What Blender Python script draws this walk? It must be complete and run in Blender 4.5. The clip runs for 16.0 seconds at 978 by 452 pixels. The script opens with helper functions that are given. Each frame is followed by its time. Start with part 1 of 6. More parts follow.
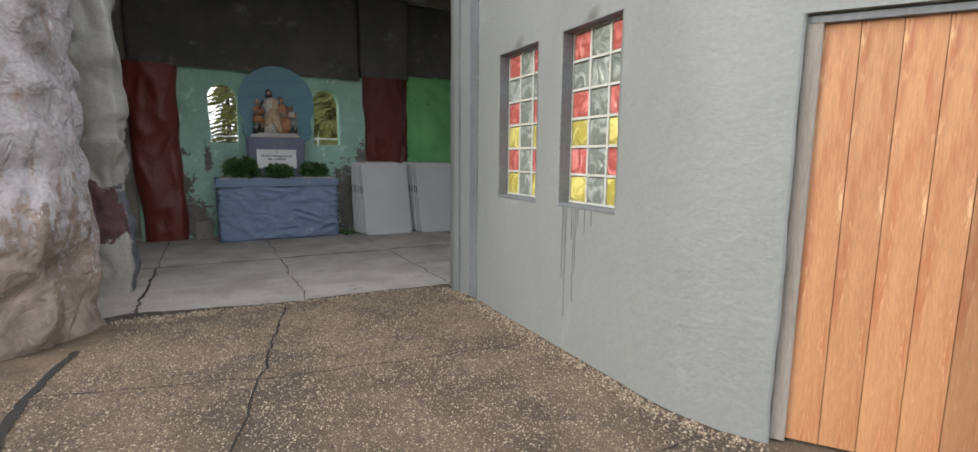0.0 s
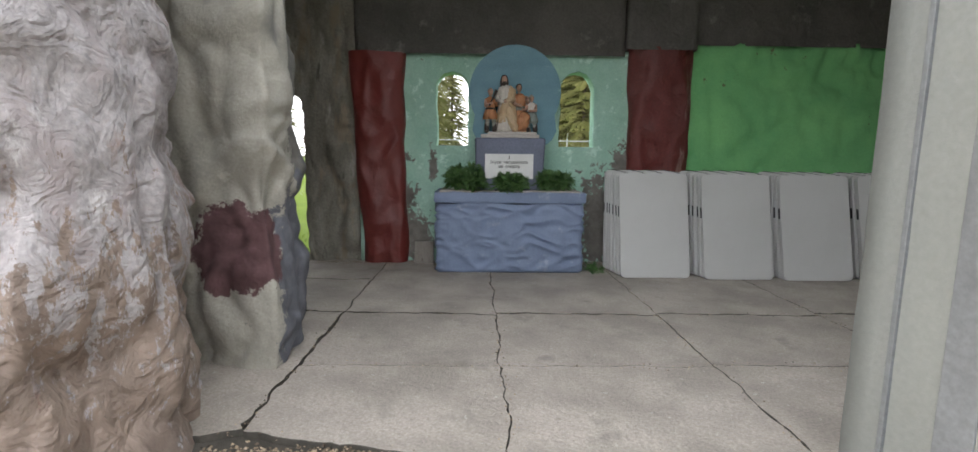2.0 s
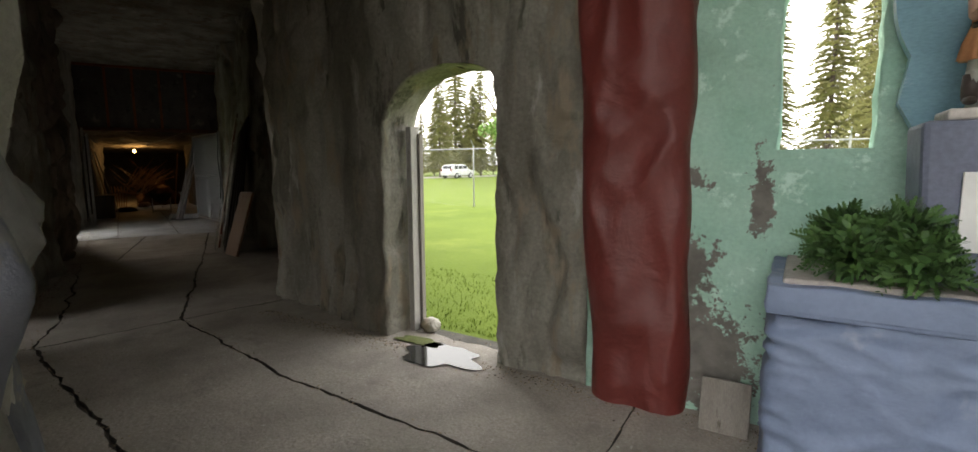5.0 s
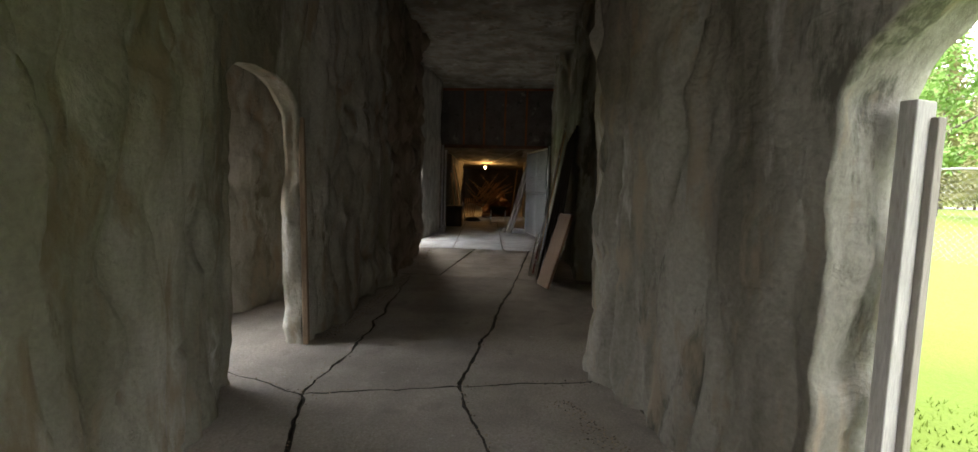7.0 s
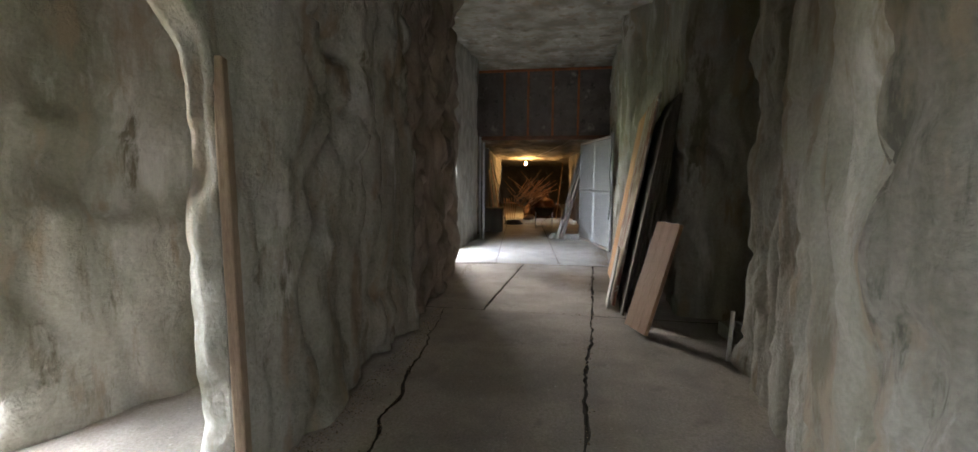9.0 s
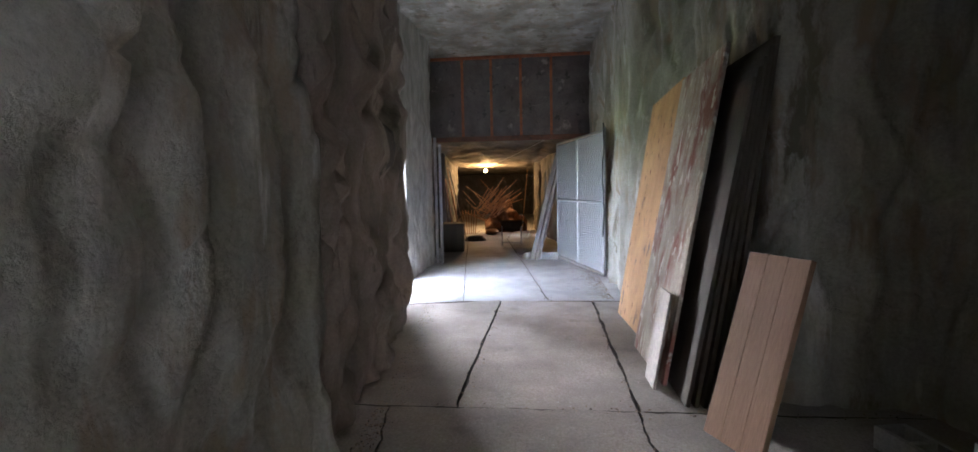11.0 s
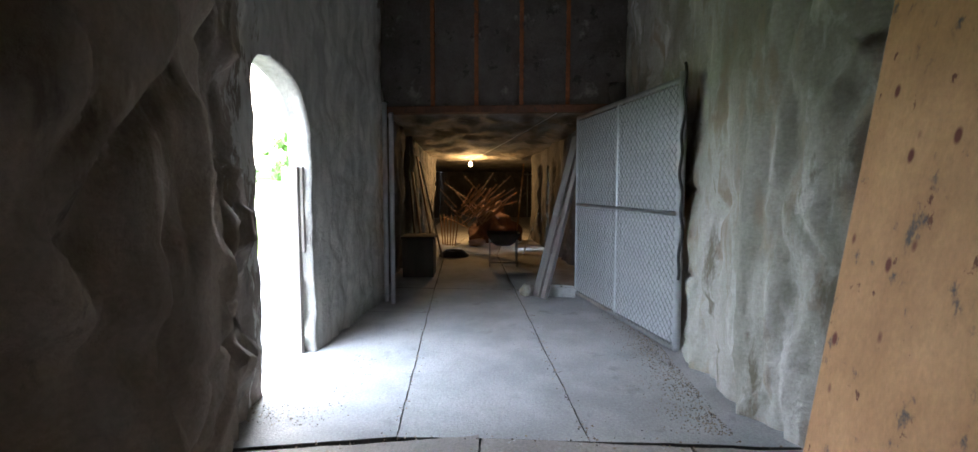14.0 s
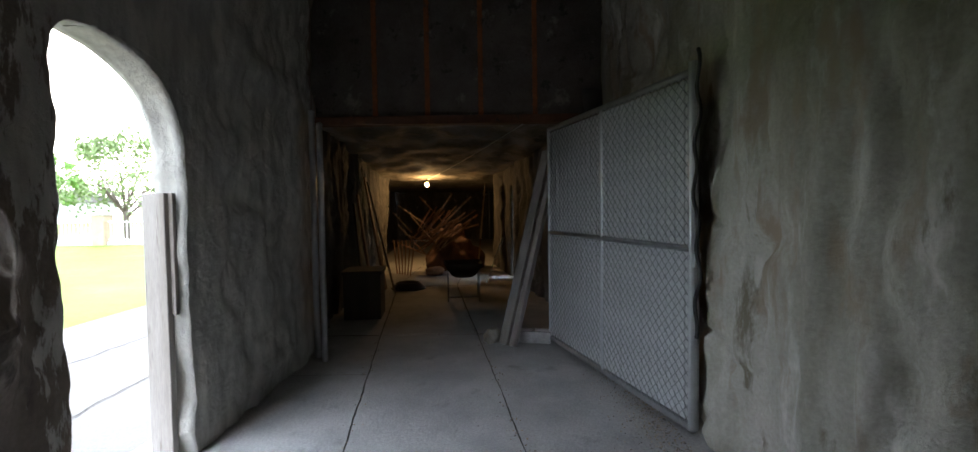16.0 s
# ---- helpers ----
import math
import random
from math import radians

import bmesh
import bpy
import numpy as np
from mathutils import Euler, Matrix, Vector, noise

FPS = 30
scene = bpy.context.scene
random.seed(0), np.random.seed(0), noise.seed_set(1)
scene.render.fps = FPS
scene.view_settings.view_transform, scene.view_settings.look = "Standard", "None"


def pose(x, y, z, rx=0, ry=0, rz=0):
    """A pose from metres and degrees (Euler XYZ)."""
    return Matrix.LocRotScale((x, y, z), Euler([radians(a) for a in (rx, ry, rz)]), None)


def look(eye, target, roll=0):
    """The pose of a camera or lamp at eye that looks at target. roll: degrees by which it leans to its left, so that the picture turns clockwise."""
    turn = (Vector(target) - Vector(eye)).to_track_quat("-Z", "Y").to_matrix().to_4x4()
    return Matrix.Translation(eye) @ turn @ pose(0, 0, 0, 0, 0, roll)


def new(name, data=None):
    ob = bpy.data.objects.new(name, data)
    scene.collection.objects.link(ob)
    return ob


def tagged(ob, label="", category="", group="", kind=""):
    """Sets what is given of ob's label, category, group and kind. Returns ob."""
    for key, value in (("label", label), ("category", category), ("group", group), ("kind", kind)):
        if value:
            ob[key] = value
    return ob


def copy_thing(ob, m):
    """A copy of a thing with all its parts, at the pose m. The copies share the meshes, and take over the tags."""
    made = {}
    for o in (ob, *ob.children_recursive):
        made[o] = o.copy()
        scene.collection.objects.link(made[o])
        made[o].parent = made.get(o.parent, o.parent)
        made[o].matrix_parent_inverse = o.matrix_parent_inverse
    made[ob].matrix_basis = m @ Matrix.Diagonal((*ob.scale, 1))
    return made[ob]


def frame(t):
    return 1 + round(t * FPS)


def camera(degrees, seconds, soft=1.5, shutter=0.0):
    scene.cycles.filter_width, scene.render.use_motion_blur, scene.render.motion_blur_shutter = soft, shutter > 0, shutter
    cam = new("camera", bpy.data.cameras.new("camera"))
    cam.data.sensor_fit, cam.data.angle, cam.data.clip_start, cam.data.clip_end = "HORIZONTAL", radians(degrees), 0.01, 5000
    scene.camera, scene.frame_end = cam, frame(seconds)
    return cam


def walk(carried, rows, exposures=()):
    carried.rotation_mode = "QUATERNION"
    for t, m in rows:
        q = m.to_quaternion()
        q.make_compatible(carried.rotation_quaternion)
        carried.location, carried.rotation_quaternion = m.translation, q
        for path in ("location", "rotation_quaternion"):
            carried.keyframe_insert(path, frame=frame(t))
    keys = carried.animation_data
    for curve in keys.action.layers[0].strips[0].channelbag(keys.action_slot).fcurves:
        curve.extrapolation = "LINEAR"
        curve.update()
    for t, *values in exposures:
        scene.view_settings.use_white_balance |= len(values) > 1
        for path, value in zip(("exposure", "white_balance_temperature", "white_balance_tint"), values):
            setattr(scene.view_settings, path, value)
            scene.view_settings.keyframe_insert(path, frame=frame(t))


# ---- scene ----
cam = camera(89.3, 16.0)
METRES, EYE, TILT, LEAN, TURN = 18.3, 1.38, 0.0, -0.6, 0.0
ROWS = [
    (0.0, 0.0, 0.0, 0.0, -0.0, -7.78, 0.04),
    (0.5, -0.0043, 0.0397, 0.0015, 10.2, -7.33, -0.07),
    (1.0, -0.0171, 0.0761, 0.0015, 18.14, -7.85, 0.34),
    (1.5, -0.0295, 0.1123, 0.0019, 24.69, -7.93, 0.4),
    (2.0, -0.0455, 0.1461, 0.0032, 27.83, -7.48, -0.12),
    (2.5, -0.064, 0.1764, 0.0046, 29.37, -7.17, -0.15),
    (3.0, -0.0839, 0.2085, 0.0055, 30.76, -7.2, 0.33),
    (3.5, -0.1018, 0.2364, 0.0058, 30.55, -7.02, 0.68),
    (4.0, -0.1188, 0.2645, 0.0039, 34.7, -6.25, 0.72),
    (4.5, -0.1395, 0.2905, 0.0057, 45.07, -6.09, 0.61),
    (5.0, -0.1646, 0.3114, 0.0096, 61.27, -6.52, 0.52),
    (7.5, -0.3164, 0.3243, 0.0107, 99.67, -4.51, -2.23),
    (8.0, -0.3467, 0.3156, 0.0073, 100.97, -4.88, -1.92),
    (8.5, -0.3782, 0.3053, 0.008, 103.11, -5.0, -0.89),
    (9.0, -0.4045, 0.2914, 0.0106, 101.2, -4.87, -0.52),
    (11.5, -0.558, 0.257, 0.011, 94.77, -4.45, 1.14),
    (12.0, -0.591, 0.2533, 0.0092, 93.97, -5.54, 0.99),
    (12.5, -0.6246, 0.2518, 0.0114, 94.58, -5.15, 0.5),
    (13.0, -0.6571, 0.2481, 0.0141, 94.49, -4.59, -0.12),
    (13.5, -0.6922, 0.249, 0.0118, 94.85, -4.0, -0.17),
    (14.0, -0.7257, 0.2475, 0.0114, 94.56, -3.77, -0.1),
    (14.5, -0.7555, 0.2473, 0.013, 93.74, -3.52, 0.46),
    (15.0, -0.7808, 0.2485, 0.0144, 92.56, -2.77, 0.92),
    (15.5, -0.7872, 0.2475, 0.0155, 91.16, -2.08, 1.21),
    (16.0, -0.7878, 0.2464, 0.0158, 90.11, -1.59, 0.82),
]
walk(cam, [(t, pose(0, 0, EYE, TILT, LEAN, TURN) @ pose(METRES * x, METRES * y, METRES * z, 90 + pitch, roll, yaw)) for t, x, y, z, yaw, pitch, roll in ROWS],
    [(0.0, 1.05, 6500, 10), (1.0, 1.45, 6500, 10), (1.5, 1.6, 6600, 10), (2.5, 1.95, 6850, 10), (3.5, 2.25, 7200, 10), (4.5, 2.2, 7300, 10), (5.2, 2.2, 7300, 10), (7.3, 3.7, 6900, 10), (8.0, 4.35, 6800, 10), (9.0, 4.85, 6400, 10), (11.3, 5.4, 5500, 16), (12.5, 5.2, 5400, 14),
     (13.5, 4.85, 5500, 10), (14.0, 4.5, 5600, 10), (14.5, 3.8, 5700, 10), (15.2, 3.35, 5700, 10), (16.0, 3.2, 5900, 10)])


# ---- light ----
world = bpy.data.worlds.new("sky")
scene.world = world
world.use_nodes = True
wn = world.node_tree
sky = wn.nodes.new("ShaderNodeTexSky")
sky.sky_type = "NISHITA"
sky.sun_disc = False
sky.sun_elevation = radians(12)
sky.sun_rotation = radians(243)
sky.air_density, sky.dust_density, sky.ozone_density = 1.0, 4.0, 1.0
wn.nodes["Background"].inputs[1].default_value = 0.15
wash = wn.nodes.new("ShaderNodeMix")
wash.data_type = "RGBA"
wash.inputs[0].default_value = 0.85
wash.inputs[7].default_value = (7.0, 7.3, 7.8, 1)
wn.links.new(sky.outputs[0], wash.inputs[6])
wn.links.new(wash.outputs[2], wn.nodes["Background"].inputs[0])
sun = new("sun", bpy.data.lights.new("sun", "SUN"))
sun.data.energy, sun.data.angle, sun.data.color = 0.95, radians(28), (1, 0.96, 0.9)
sun.matrix_world = look((-9, -4.9, 2.25), (0, 0, 0))

# ---- the chapel's own axes: a along the altar wall, b out from it ----
CH = Vector((-4.31, 8.58, 0))
CU, CN = Vector((math.cos(radians(29)), math.sin(radians(29)), 0)), Vector((math.sin(radians(29)), -math.cos(radians(29)), 0))


def ch(a, b, z=0.0):
    return CH + CU * a + CN * b + Vector((0, 0, z))


# ---- materials ----
MATS = {}


def mat(name, base, other=None, scale=2.0, stain=None, stain_at=0.62, stain_scale=1.2, rough=0.85, bump=0.3, grain=40.0, metal=0.0, stretch=(1, 1, 1), sharp=0.08, transmission=0.0, stain2=None, stain2_at=0.6, stain2_scale=3.0, relief=0.0, relief_scale=5.0, grit=0.66, fields=(), lo=0.35, hi=0.68, stain3=None, vary=0.0, broken=0.0, fray=3.2):
    """A surface with two tones in soft clouds, fine grain, stains with an edge, and relief."""
    m = bpy.data.materials.new(name)
    m.use_nodes = True
    t = m.node_tree
    b = t.nodes["Principled BSDF"]
    b.inputs["Roughness"].default_value, b.inputs["Metallic"].default_value = rough, metal
    b.inputs["Transmission Weight"].default_value = transmission
    co = t.nodes.new("ShaderNodeTexCoord")
    mp = t.nodes.new("ShaderNodeMapping")
    mp.inputs["Scale"].default_value = stretch
    t.links.new(co.outputs["Object"], mp.inputs[0])

    def cloud(s, d, r=0.6, even=False):
        n = t.nodes.new("ShaderNodeTexNoise")
        n.inputs["Scale"].default_value, n.inputs["Detail"].default_value, n.inputs["Roughness"].default_value = s, d, r
        t.links.new(co.outputs["Object"] if even else mp.outputs[0], n.inputs["Vector"])
        return n.outputs["Fac"]

    def ramp(fac, a, z):
        n = t.nodes.new("ShaderNodeMapRange")
        n.inputs[1].default_value, n.inputs[2].default_value = a, z
        t.links.new(fac, n.inputs[0])
        return n.outputs[0]

    def mix(fac, a, z, kind="MIX"):
        n = t.nodes.new("ShaderNodeMix")
        n.data_type, n.blend_type = "RGBA", kind
        for sock, v in ((n.inputs[0], fac), (n.inputs[6], a), (n.inputs[7], z)):
            if isinstance(v, (float, int)):
                sock.default_value = v
            elif isinstance(v, tuple):
                sock.default_value = (*v, 1)
            else:
                t.links.new(v, sock)
        return n.outputs[2]

    col = mix(ramp(cloud(scale, 6), lo, hi), base, other or tuple(c * 0.72 for c in base))
    fine = cloud(grain, 3, 0.6, relief > 0)
    col = mix(ramp(fine, 0.2, 0.8), col, mix(1.0, col, (grit, grit, grit), "MULTIPLY"))
    if stain:
        col = mix(ramp(cloud(stain_scale, 8, 0.65), stain_at, stain_at + sharp), col, stain)
    if stain2:
        col = mix(ramp(cloud(stain2_scale, 9, 0.7), stain2_at, stain2_at + 0.06), col, stain2)
    if stain3:
        col = mix(ramp(cloud(stain2_scale * 1.9, 7, 0.62), 0.53, 0.63), col, stain3)
    for tint, at, size in fields:
        sub = t.nodes.new("ShaderNodeVectorMath")
        sub.operation = "SUBTRACT"
        sub.inputs[1].default_value = at
        t.links.new(co.outputs["Object"], sub.inputs[0])
        div = t.nodes.new("ShaderNodeVectorMath")
        div.operation = "DIVIDE"
        div.inputs[1].default_value = size
        t.links.new(sub.outputs[0], div.inputs[0])
        ln = t.nodes.new("ShaderNodeVectorMath")
        ln.operation = "LENGTH"
        t.links.new(div.outputs[0], ln.inputs[0])
        far = t.nodes.new("ShaderNodeMath")
        far.operation = "MULTIPLY_ADD"
        far.inputs[1].default_value = fray + broken
        t.links.new(cloud(6.0 + 3 * broken, 9, 0.72 + 0.02 * broken), far.inputs[0])
        t.links.new(ln.outputs["Value"], far.inputs[2])
        col = mix(ramp(far.outputs[0], 1.04 + 0.5 * (fray + broken), 0.98 + 0.5 * (fray + broken)), col, mix(ramp(cloud(7.0, 5), 0.35, 0.65), tint, tuple(0.62 * c for c in tint)))
    if vary:
        oi = t.nodes.new("ShaderNodeObjectInfo")
        tone = t.nodes.new("ShaderNodeMapRange")
        tone.inputs[3].default_value, tone.inputs[4].default_value = 1 - vary, 1 + vary
        t.links.new(oi.outputs["Random"], tone.inputs[0])
        col = mix(1.0, col, tone.outputs[0], "MULTIPLY")
    t.links.new(col, b.inputs["Base Color"])
    bp = t.nodes.new("ShaderNodeBump")
    bp.inputs["Strength"].default_value, bp.inputs["Distance"].default_value = bump, 0.02
    t.links.new(cloud(grain * 0.35, 8, 0.7, relief > 0), bp.inputs["Height"])
    if relief:
        n = t.nodes.new("ShaderNodeTexNoise")
        n.inputs["Scale"].default_value, n.inputs["Detail"].default_value, n.inputs["Distortion"].default_value = relief_scale, 5, 1.2
        t.links.new(co.outputs["Object"], n.inputs["Vector"])
        b2 = t.nodes.new("ShaderNodeBump")
        b2.inputs["Strength"].default_value, b2.inputs["Distance"].default_value = relief, 0.08
        t.links.new(n.outputs["Fac"], b2.inputs["Height"])
        t.links.new(b2.outputs[0], bp.inputs["Normal"])
    t.links.new(bp.outputs[0], b.inputs["Normal"])
    MATS[name] = m
    return m


cave = mat("cave_concrete", (0.51, 0.485, 0.425), (0.27, 0.255, 0.195), 1.7, (0.66, 0.64, 0.60), 0.58, 3.0, bump=1.0, stretch=(1, 1, 0.26), sharp=0.14, stain2=(0.18, 0.16, 0.115), stain2_at=0.58, stain2_scale=2.4, stain3=(0.30, 0.245, 0.18), relief=0.22, relief_scale=5, grit=0.70, grain=44, lo=0.40, hi=0.62)
# stained brown concrete, darkened further to paint in the south wall's shade
brown_cave = mat("shaded_stained_concrete", (0.33, 0.275, 0.225), (0.17, 0.14, 0.11), 1.7, (0.42, 0.38, 0.33), 0.60, 3.0, bump=0.9, stretch=(1, 1, 0.3), sharp=0.14, stain2=(0.09, 0.075, 0.06), stain2_at=0.58, stain2_scale=2.4, relief=0.25, relief_scale=5, grit=0.7, grain=44, lo=0.40, hi=0.62, fray=1.6,
    # paler field west of the side opening
    fields=[((0.50, 0.48, 0.43), (-18.2, 2.5, 2.0), (1.9, 0.9, 4.0))])
# darker grey-brown tones of the cave concrete
cave_mid = mat("mid_dark_concrete", (0.36, 0.34, 0.295), (0.19, 0.175, 0.14), 1.9, (0.46, 0.44, 0.41), 0.60, 3.4, bump=0.8, stretch=(1, 1, 0.26), sharp=0.12, stain2=(0.10, 0.095, 0.075), stain2_at=0.58, stain2_scale=2.6, stain3=(0.26, 0.215, 0.16), relief=0.3, relief_scale=5, grit=0.62, grain=34, lo=0.40, hi=0.62)
# near-black concrete; on the tunnel walls the colour itself carries the gloom
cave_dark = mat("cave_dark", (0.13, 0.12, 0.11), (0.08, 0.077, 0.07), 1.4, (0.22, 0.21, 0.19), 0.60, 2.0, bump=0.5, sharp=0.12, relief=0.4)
outer_rock = mat("outer_rock", (0.57, 0.535, 0.545), (0.38, 0.34, 0.34), 2.4, (0.25, 0.17, 0.14), 0.565, 2.6, bump=1.0, sharp=0.08, stain2=(0.66, 0.635, 0.64), stain2_at=0.60, stain2_scale=4.2, stain3=(0.41, 0.365, 0.37), relief=0.8, relief_scale=7, stretch=(1, 1, 0.45), grit=0.55, grain=36, lo=0.38, hi=0.64, broken=2.2,
    fields=[((0.36, 0.28, 0.235), (-3.5, 2.9, 0.1), (2.8, 2.2, 0.85))])
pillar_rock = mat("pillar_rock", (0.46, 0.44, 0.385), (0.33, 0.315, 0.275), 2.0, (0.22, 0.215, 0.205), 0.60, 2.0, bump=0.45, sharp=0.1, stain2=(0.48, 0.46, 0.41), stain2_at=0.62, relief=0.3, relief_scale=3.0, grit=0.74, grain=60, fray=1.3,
    # first field paints shade on the inner flank; blue-grey and maroon are real paint
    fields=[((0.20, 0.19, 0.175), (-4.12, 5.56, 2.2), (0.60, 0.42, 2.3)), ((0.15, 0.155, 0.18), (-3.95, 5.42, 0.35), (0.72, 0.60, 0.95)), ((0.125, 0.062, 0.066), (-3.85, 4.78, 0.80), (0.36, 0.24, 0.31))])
mint = mat("mint_paint", (0.42, 0.64, 0.53), (0.32, 0.55, 0.44), 2.4, (0.24, 0.25, 0.20), 0.67, 5.0, bump=0.5, sharp=0.03, stain2=(0.52, 0.72, 0.62), stain2_at=0.58, stain2_scale=6, relief=0.4, relief_scale=3.5, grit=0.8, broken=1.6,
    fields=[((0.20, 0.185, 0.165), tuple(ch(a, 0.02, z)), (w, w, h)) for a, z, w, h in ((-0.85, 0.92, 0.17, 0.2), (-0.75, 0.35, 0.28, 0.34), (1.85, 0.75, 0.3, 0.5), (1.9, 0.3, 0.36, 0.4), (-0.45, 1.35, 0.06, 0.22), (-0.95, 1.42, 0.2, 0.07), (2.15, 1.42, 0.14, 0.2))])
leaf_green = mat("green_paint", (0.22, 0.56, 0.22), (0.15, 0.44, 0.18), 1.4, (0.13, 0.14, 0.07), 0.64, 2.6, bump=0.4, sharp=0.03, relief=0.25, relief_scale=2.2, grit=0.85)
red_paint = mat("red_paint", (0.20, 0.034, 0.028), (0.14, 0.027, 0.024), 1.5, (0.34, 0.20, 0.17), 0.70, 2.4, rough=0.5, bump=0.3, stretch=(1, 1, 0.5), sharp=0.08, relief=0.3, relief_scale=3.2, grit=0.8)
blue_paint = mat("blue_paint", (0.20, 0.255, 0.38), (0.155, 0.20, 0.30), 2.0, (0.27, 0.31, 0.40), 0.60, 3.0, rough=0.6, bump=0.35, relief=0.2, relief_scale=3, grit=0.85)
blue_grey = mat("blue_grey_paint", (0.17, 0.19, 0.27), (0.13, 0.15, 0.21), 2.0, rough=0.6)
sky_blue = mat("niche_blue", (0.13, 0.28, 0.35), (0.18, 0.36, 0.44), 1.4, (0.36, 0.50, 0.55), 0.61, 2.6, rough=0.55, stretch=(1, 1, 3), sharp=0.15)
grey_paint = mat("grey_paint", (0.255, 0.268, 0.258), (0.215, 0.228, 0.223), 0.9, (0.30, 0.31, 0.30), 0.60, 1.6, rough=0.5, bump=0.35, sharp=0.15, stretch=(1, 1, 0.5), stain2=(0.20, 0.21, 0.205), stain2_at=0.64, stain2_scale=1.3, grit=0.84, relief=0.06, relief_scale=2.6)
grey_dark = mat("dark_grey_paint", (0.21, 0.225, 0.24), (0.16, 0.17, 0.18), 3.0, (0.35, 0.36, 0.36), 0.68, 3.0, rough=0.5, bump=0.3)
slab_mat = mat("concrete_slab", (0.54, 0.485, 0.43), (0.38, 0.34, 0.30), 1.6, (0.25, 0.23, 0.20), 0.58, 2.6, bump=0.8, sharp=0.12, stain2=(0.50, 0.475, 0.43), stain2_at=0.61, stain2_scale=16, stain3=(0.33, 0.30, 0.26), grain=60, grit=0.55, vary=0.08, lo=0.4, hi=0.62)
slab_light = mat("pale_concrete_slab", (0.60, 0.595, 0.58), (0.46, 0.455, 0.445), 1.6, (0.28, 0.275, 0.265), 0.59, 2.6, bump=0.7, sharp=0.12, grain=60, grit=0.6, stain2=(0.2, 0.19, 0.18), stain2_at=0.64, stain2_scale=14, lo=0.4, hi=0.62)
path_mat = mat("path_concrete", (0.135, 0.132, 0.128), (0.10, 0.098, 0.094), 0.6, (0.11, 0.107, 0.10), 0.6, 1.2, bump=0.6, grain=50, grit=0.6)
joint_mat = mat("joint_dirt", (0.10, 0.09, 0.075), (0.05, 0.045, 0.038), 6)
door_wood = mat("door_wood", (0.52, 0.265, 0.125), (0.38, 0.165, 0.072), 1.5, (0.27, 0.095, 0.04), 0.60, 2.2, rough=0.5, bump=0.2, stretch=(5, 5, 0.55), sharp=0.14, stain2=(0.62, 0.39, 0.21), stain2_at=0.54, stain2_scale=1.6, stain3=(0.33, 0.125, 0.052), vary=0.2)
ply_mat = mat("plywood", (0.66, 0.385, 0.17), (0.48, 0.26, 0.105), 1.8, (0.16, 0.06, 0.025), 0.635, 8, rough=0.7, bump=0.2, stretch=(1.6, 1.6, 0.9), sharp=0.03, stain2=(0.12, 0.09, 0.075), stain2_at=0.58, stain2_scale=3.6, lo=0.36, hi=0.64, grit=0.75)
old_board = mat("worn_painted_board", (0.62, 0.58, 0.50), (0.40, 0.31, 0.24), 3.0, (0.26, 0.10, 0.08), 0.47, 1.6, rough=0.75, bump=0.5, stretch=(1.8, 1.8, 0.8), sharp=0.12, stain2=(0.64, 0.61, 0.55), stain2_at=0.55, stain2_scale=7, relief=0.15, relief_scale=9, grit=0.6, grain=60)


def knots(m, scale, size, tint, stretch=(1, 1, 0.55)):
    """Small dark knots scattered over a wooden face."""
    t = m.node_tree
    b = t.nodes["Principled BSDF"]
    old = b.inputs["Base Color"].links[0].from_socket
    co = t.nodes.new("ShaderNodeTexCoord")
    mp = t.nodes.new("ShaderNodeMapping")
    mp.inputs["Scale"].default_value = stretch
    vo = t.nodes.new("ShaderNodeTexVoronoi")
    vo.inputs["Scale"].default_value = scale
    mr = t.nodes.new("ShaderNodeMapRange")
    mr.inputs[1].default_value, mr.inputs[2].default_value = size, size * 0.55
    mx = t.nodes.new("ShaderNodeMix")
    mx.data_type = "RGBA"
    mx.inputs[7].default_value = (*tint, 1)
    t.links.new(co.outputs["Object"], mp.inputs[0])
    t.links.new(mp.outputs[0], vo.inputs["Vector"])
    t.links.new(vo.outputs["Distance"], mr.inputs[0])
    t.links.new(mr.outputs[0], mx.inputs[0])
    t.links.new(old, mx.inputs[6])
    t.links.new(mx.outputs[2], b.inputs["Base Color"])


knots(ply_mat, 7.5, 0.15, (0.15, 0.035, 0.018))
knots(door_wood, 3.2, 0.055, (0.16, 0.05, 0.022), (1, 1, 0.6))
lumber = mat("lumber", (0.40, 0.24, 0.14), (0.30, 0.17, 0.10), 2.0, rough=0.75, bump=0.15, stretch=(3, 3, 0.4))
pale_wood = mat("grey_weathered_wood", (0.34, 0.31, 0.28), (0.23, 0.20, 0.17), 2.0, (0.13, 0.11, 0.09), 0.63, 5, rough=0.85, bump=0.4, stretch=(4, 4, 0.4))
dark_wood = mat("dark_wood", (0.10, 0.08, 0.06), (0.06, 0.05, 0.04), 2.0, rough=0.8, stretch=(3, 3, 0.4))
white_plastic = mat("white_plastic", (0.50, 0.50, 0.49), (0.46, 0.46, 0.45), 1.5, rough=0.42, bump=0.02, grit=0.97)
black_plastic = mat("black_plastic", (0.02, 0.02, 0.02), rough=0.5)
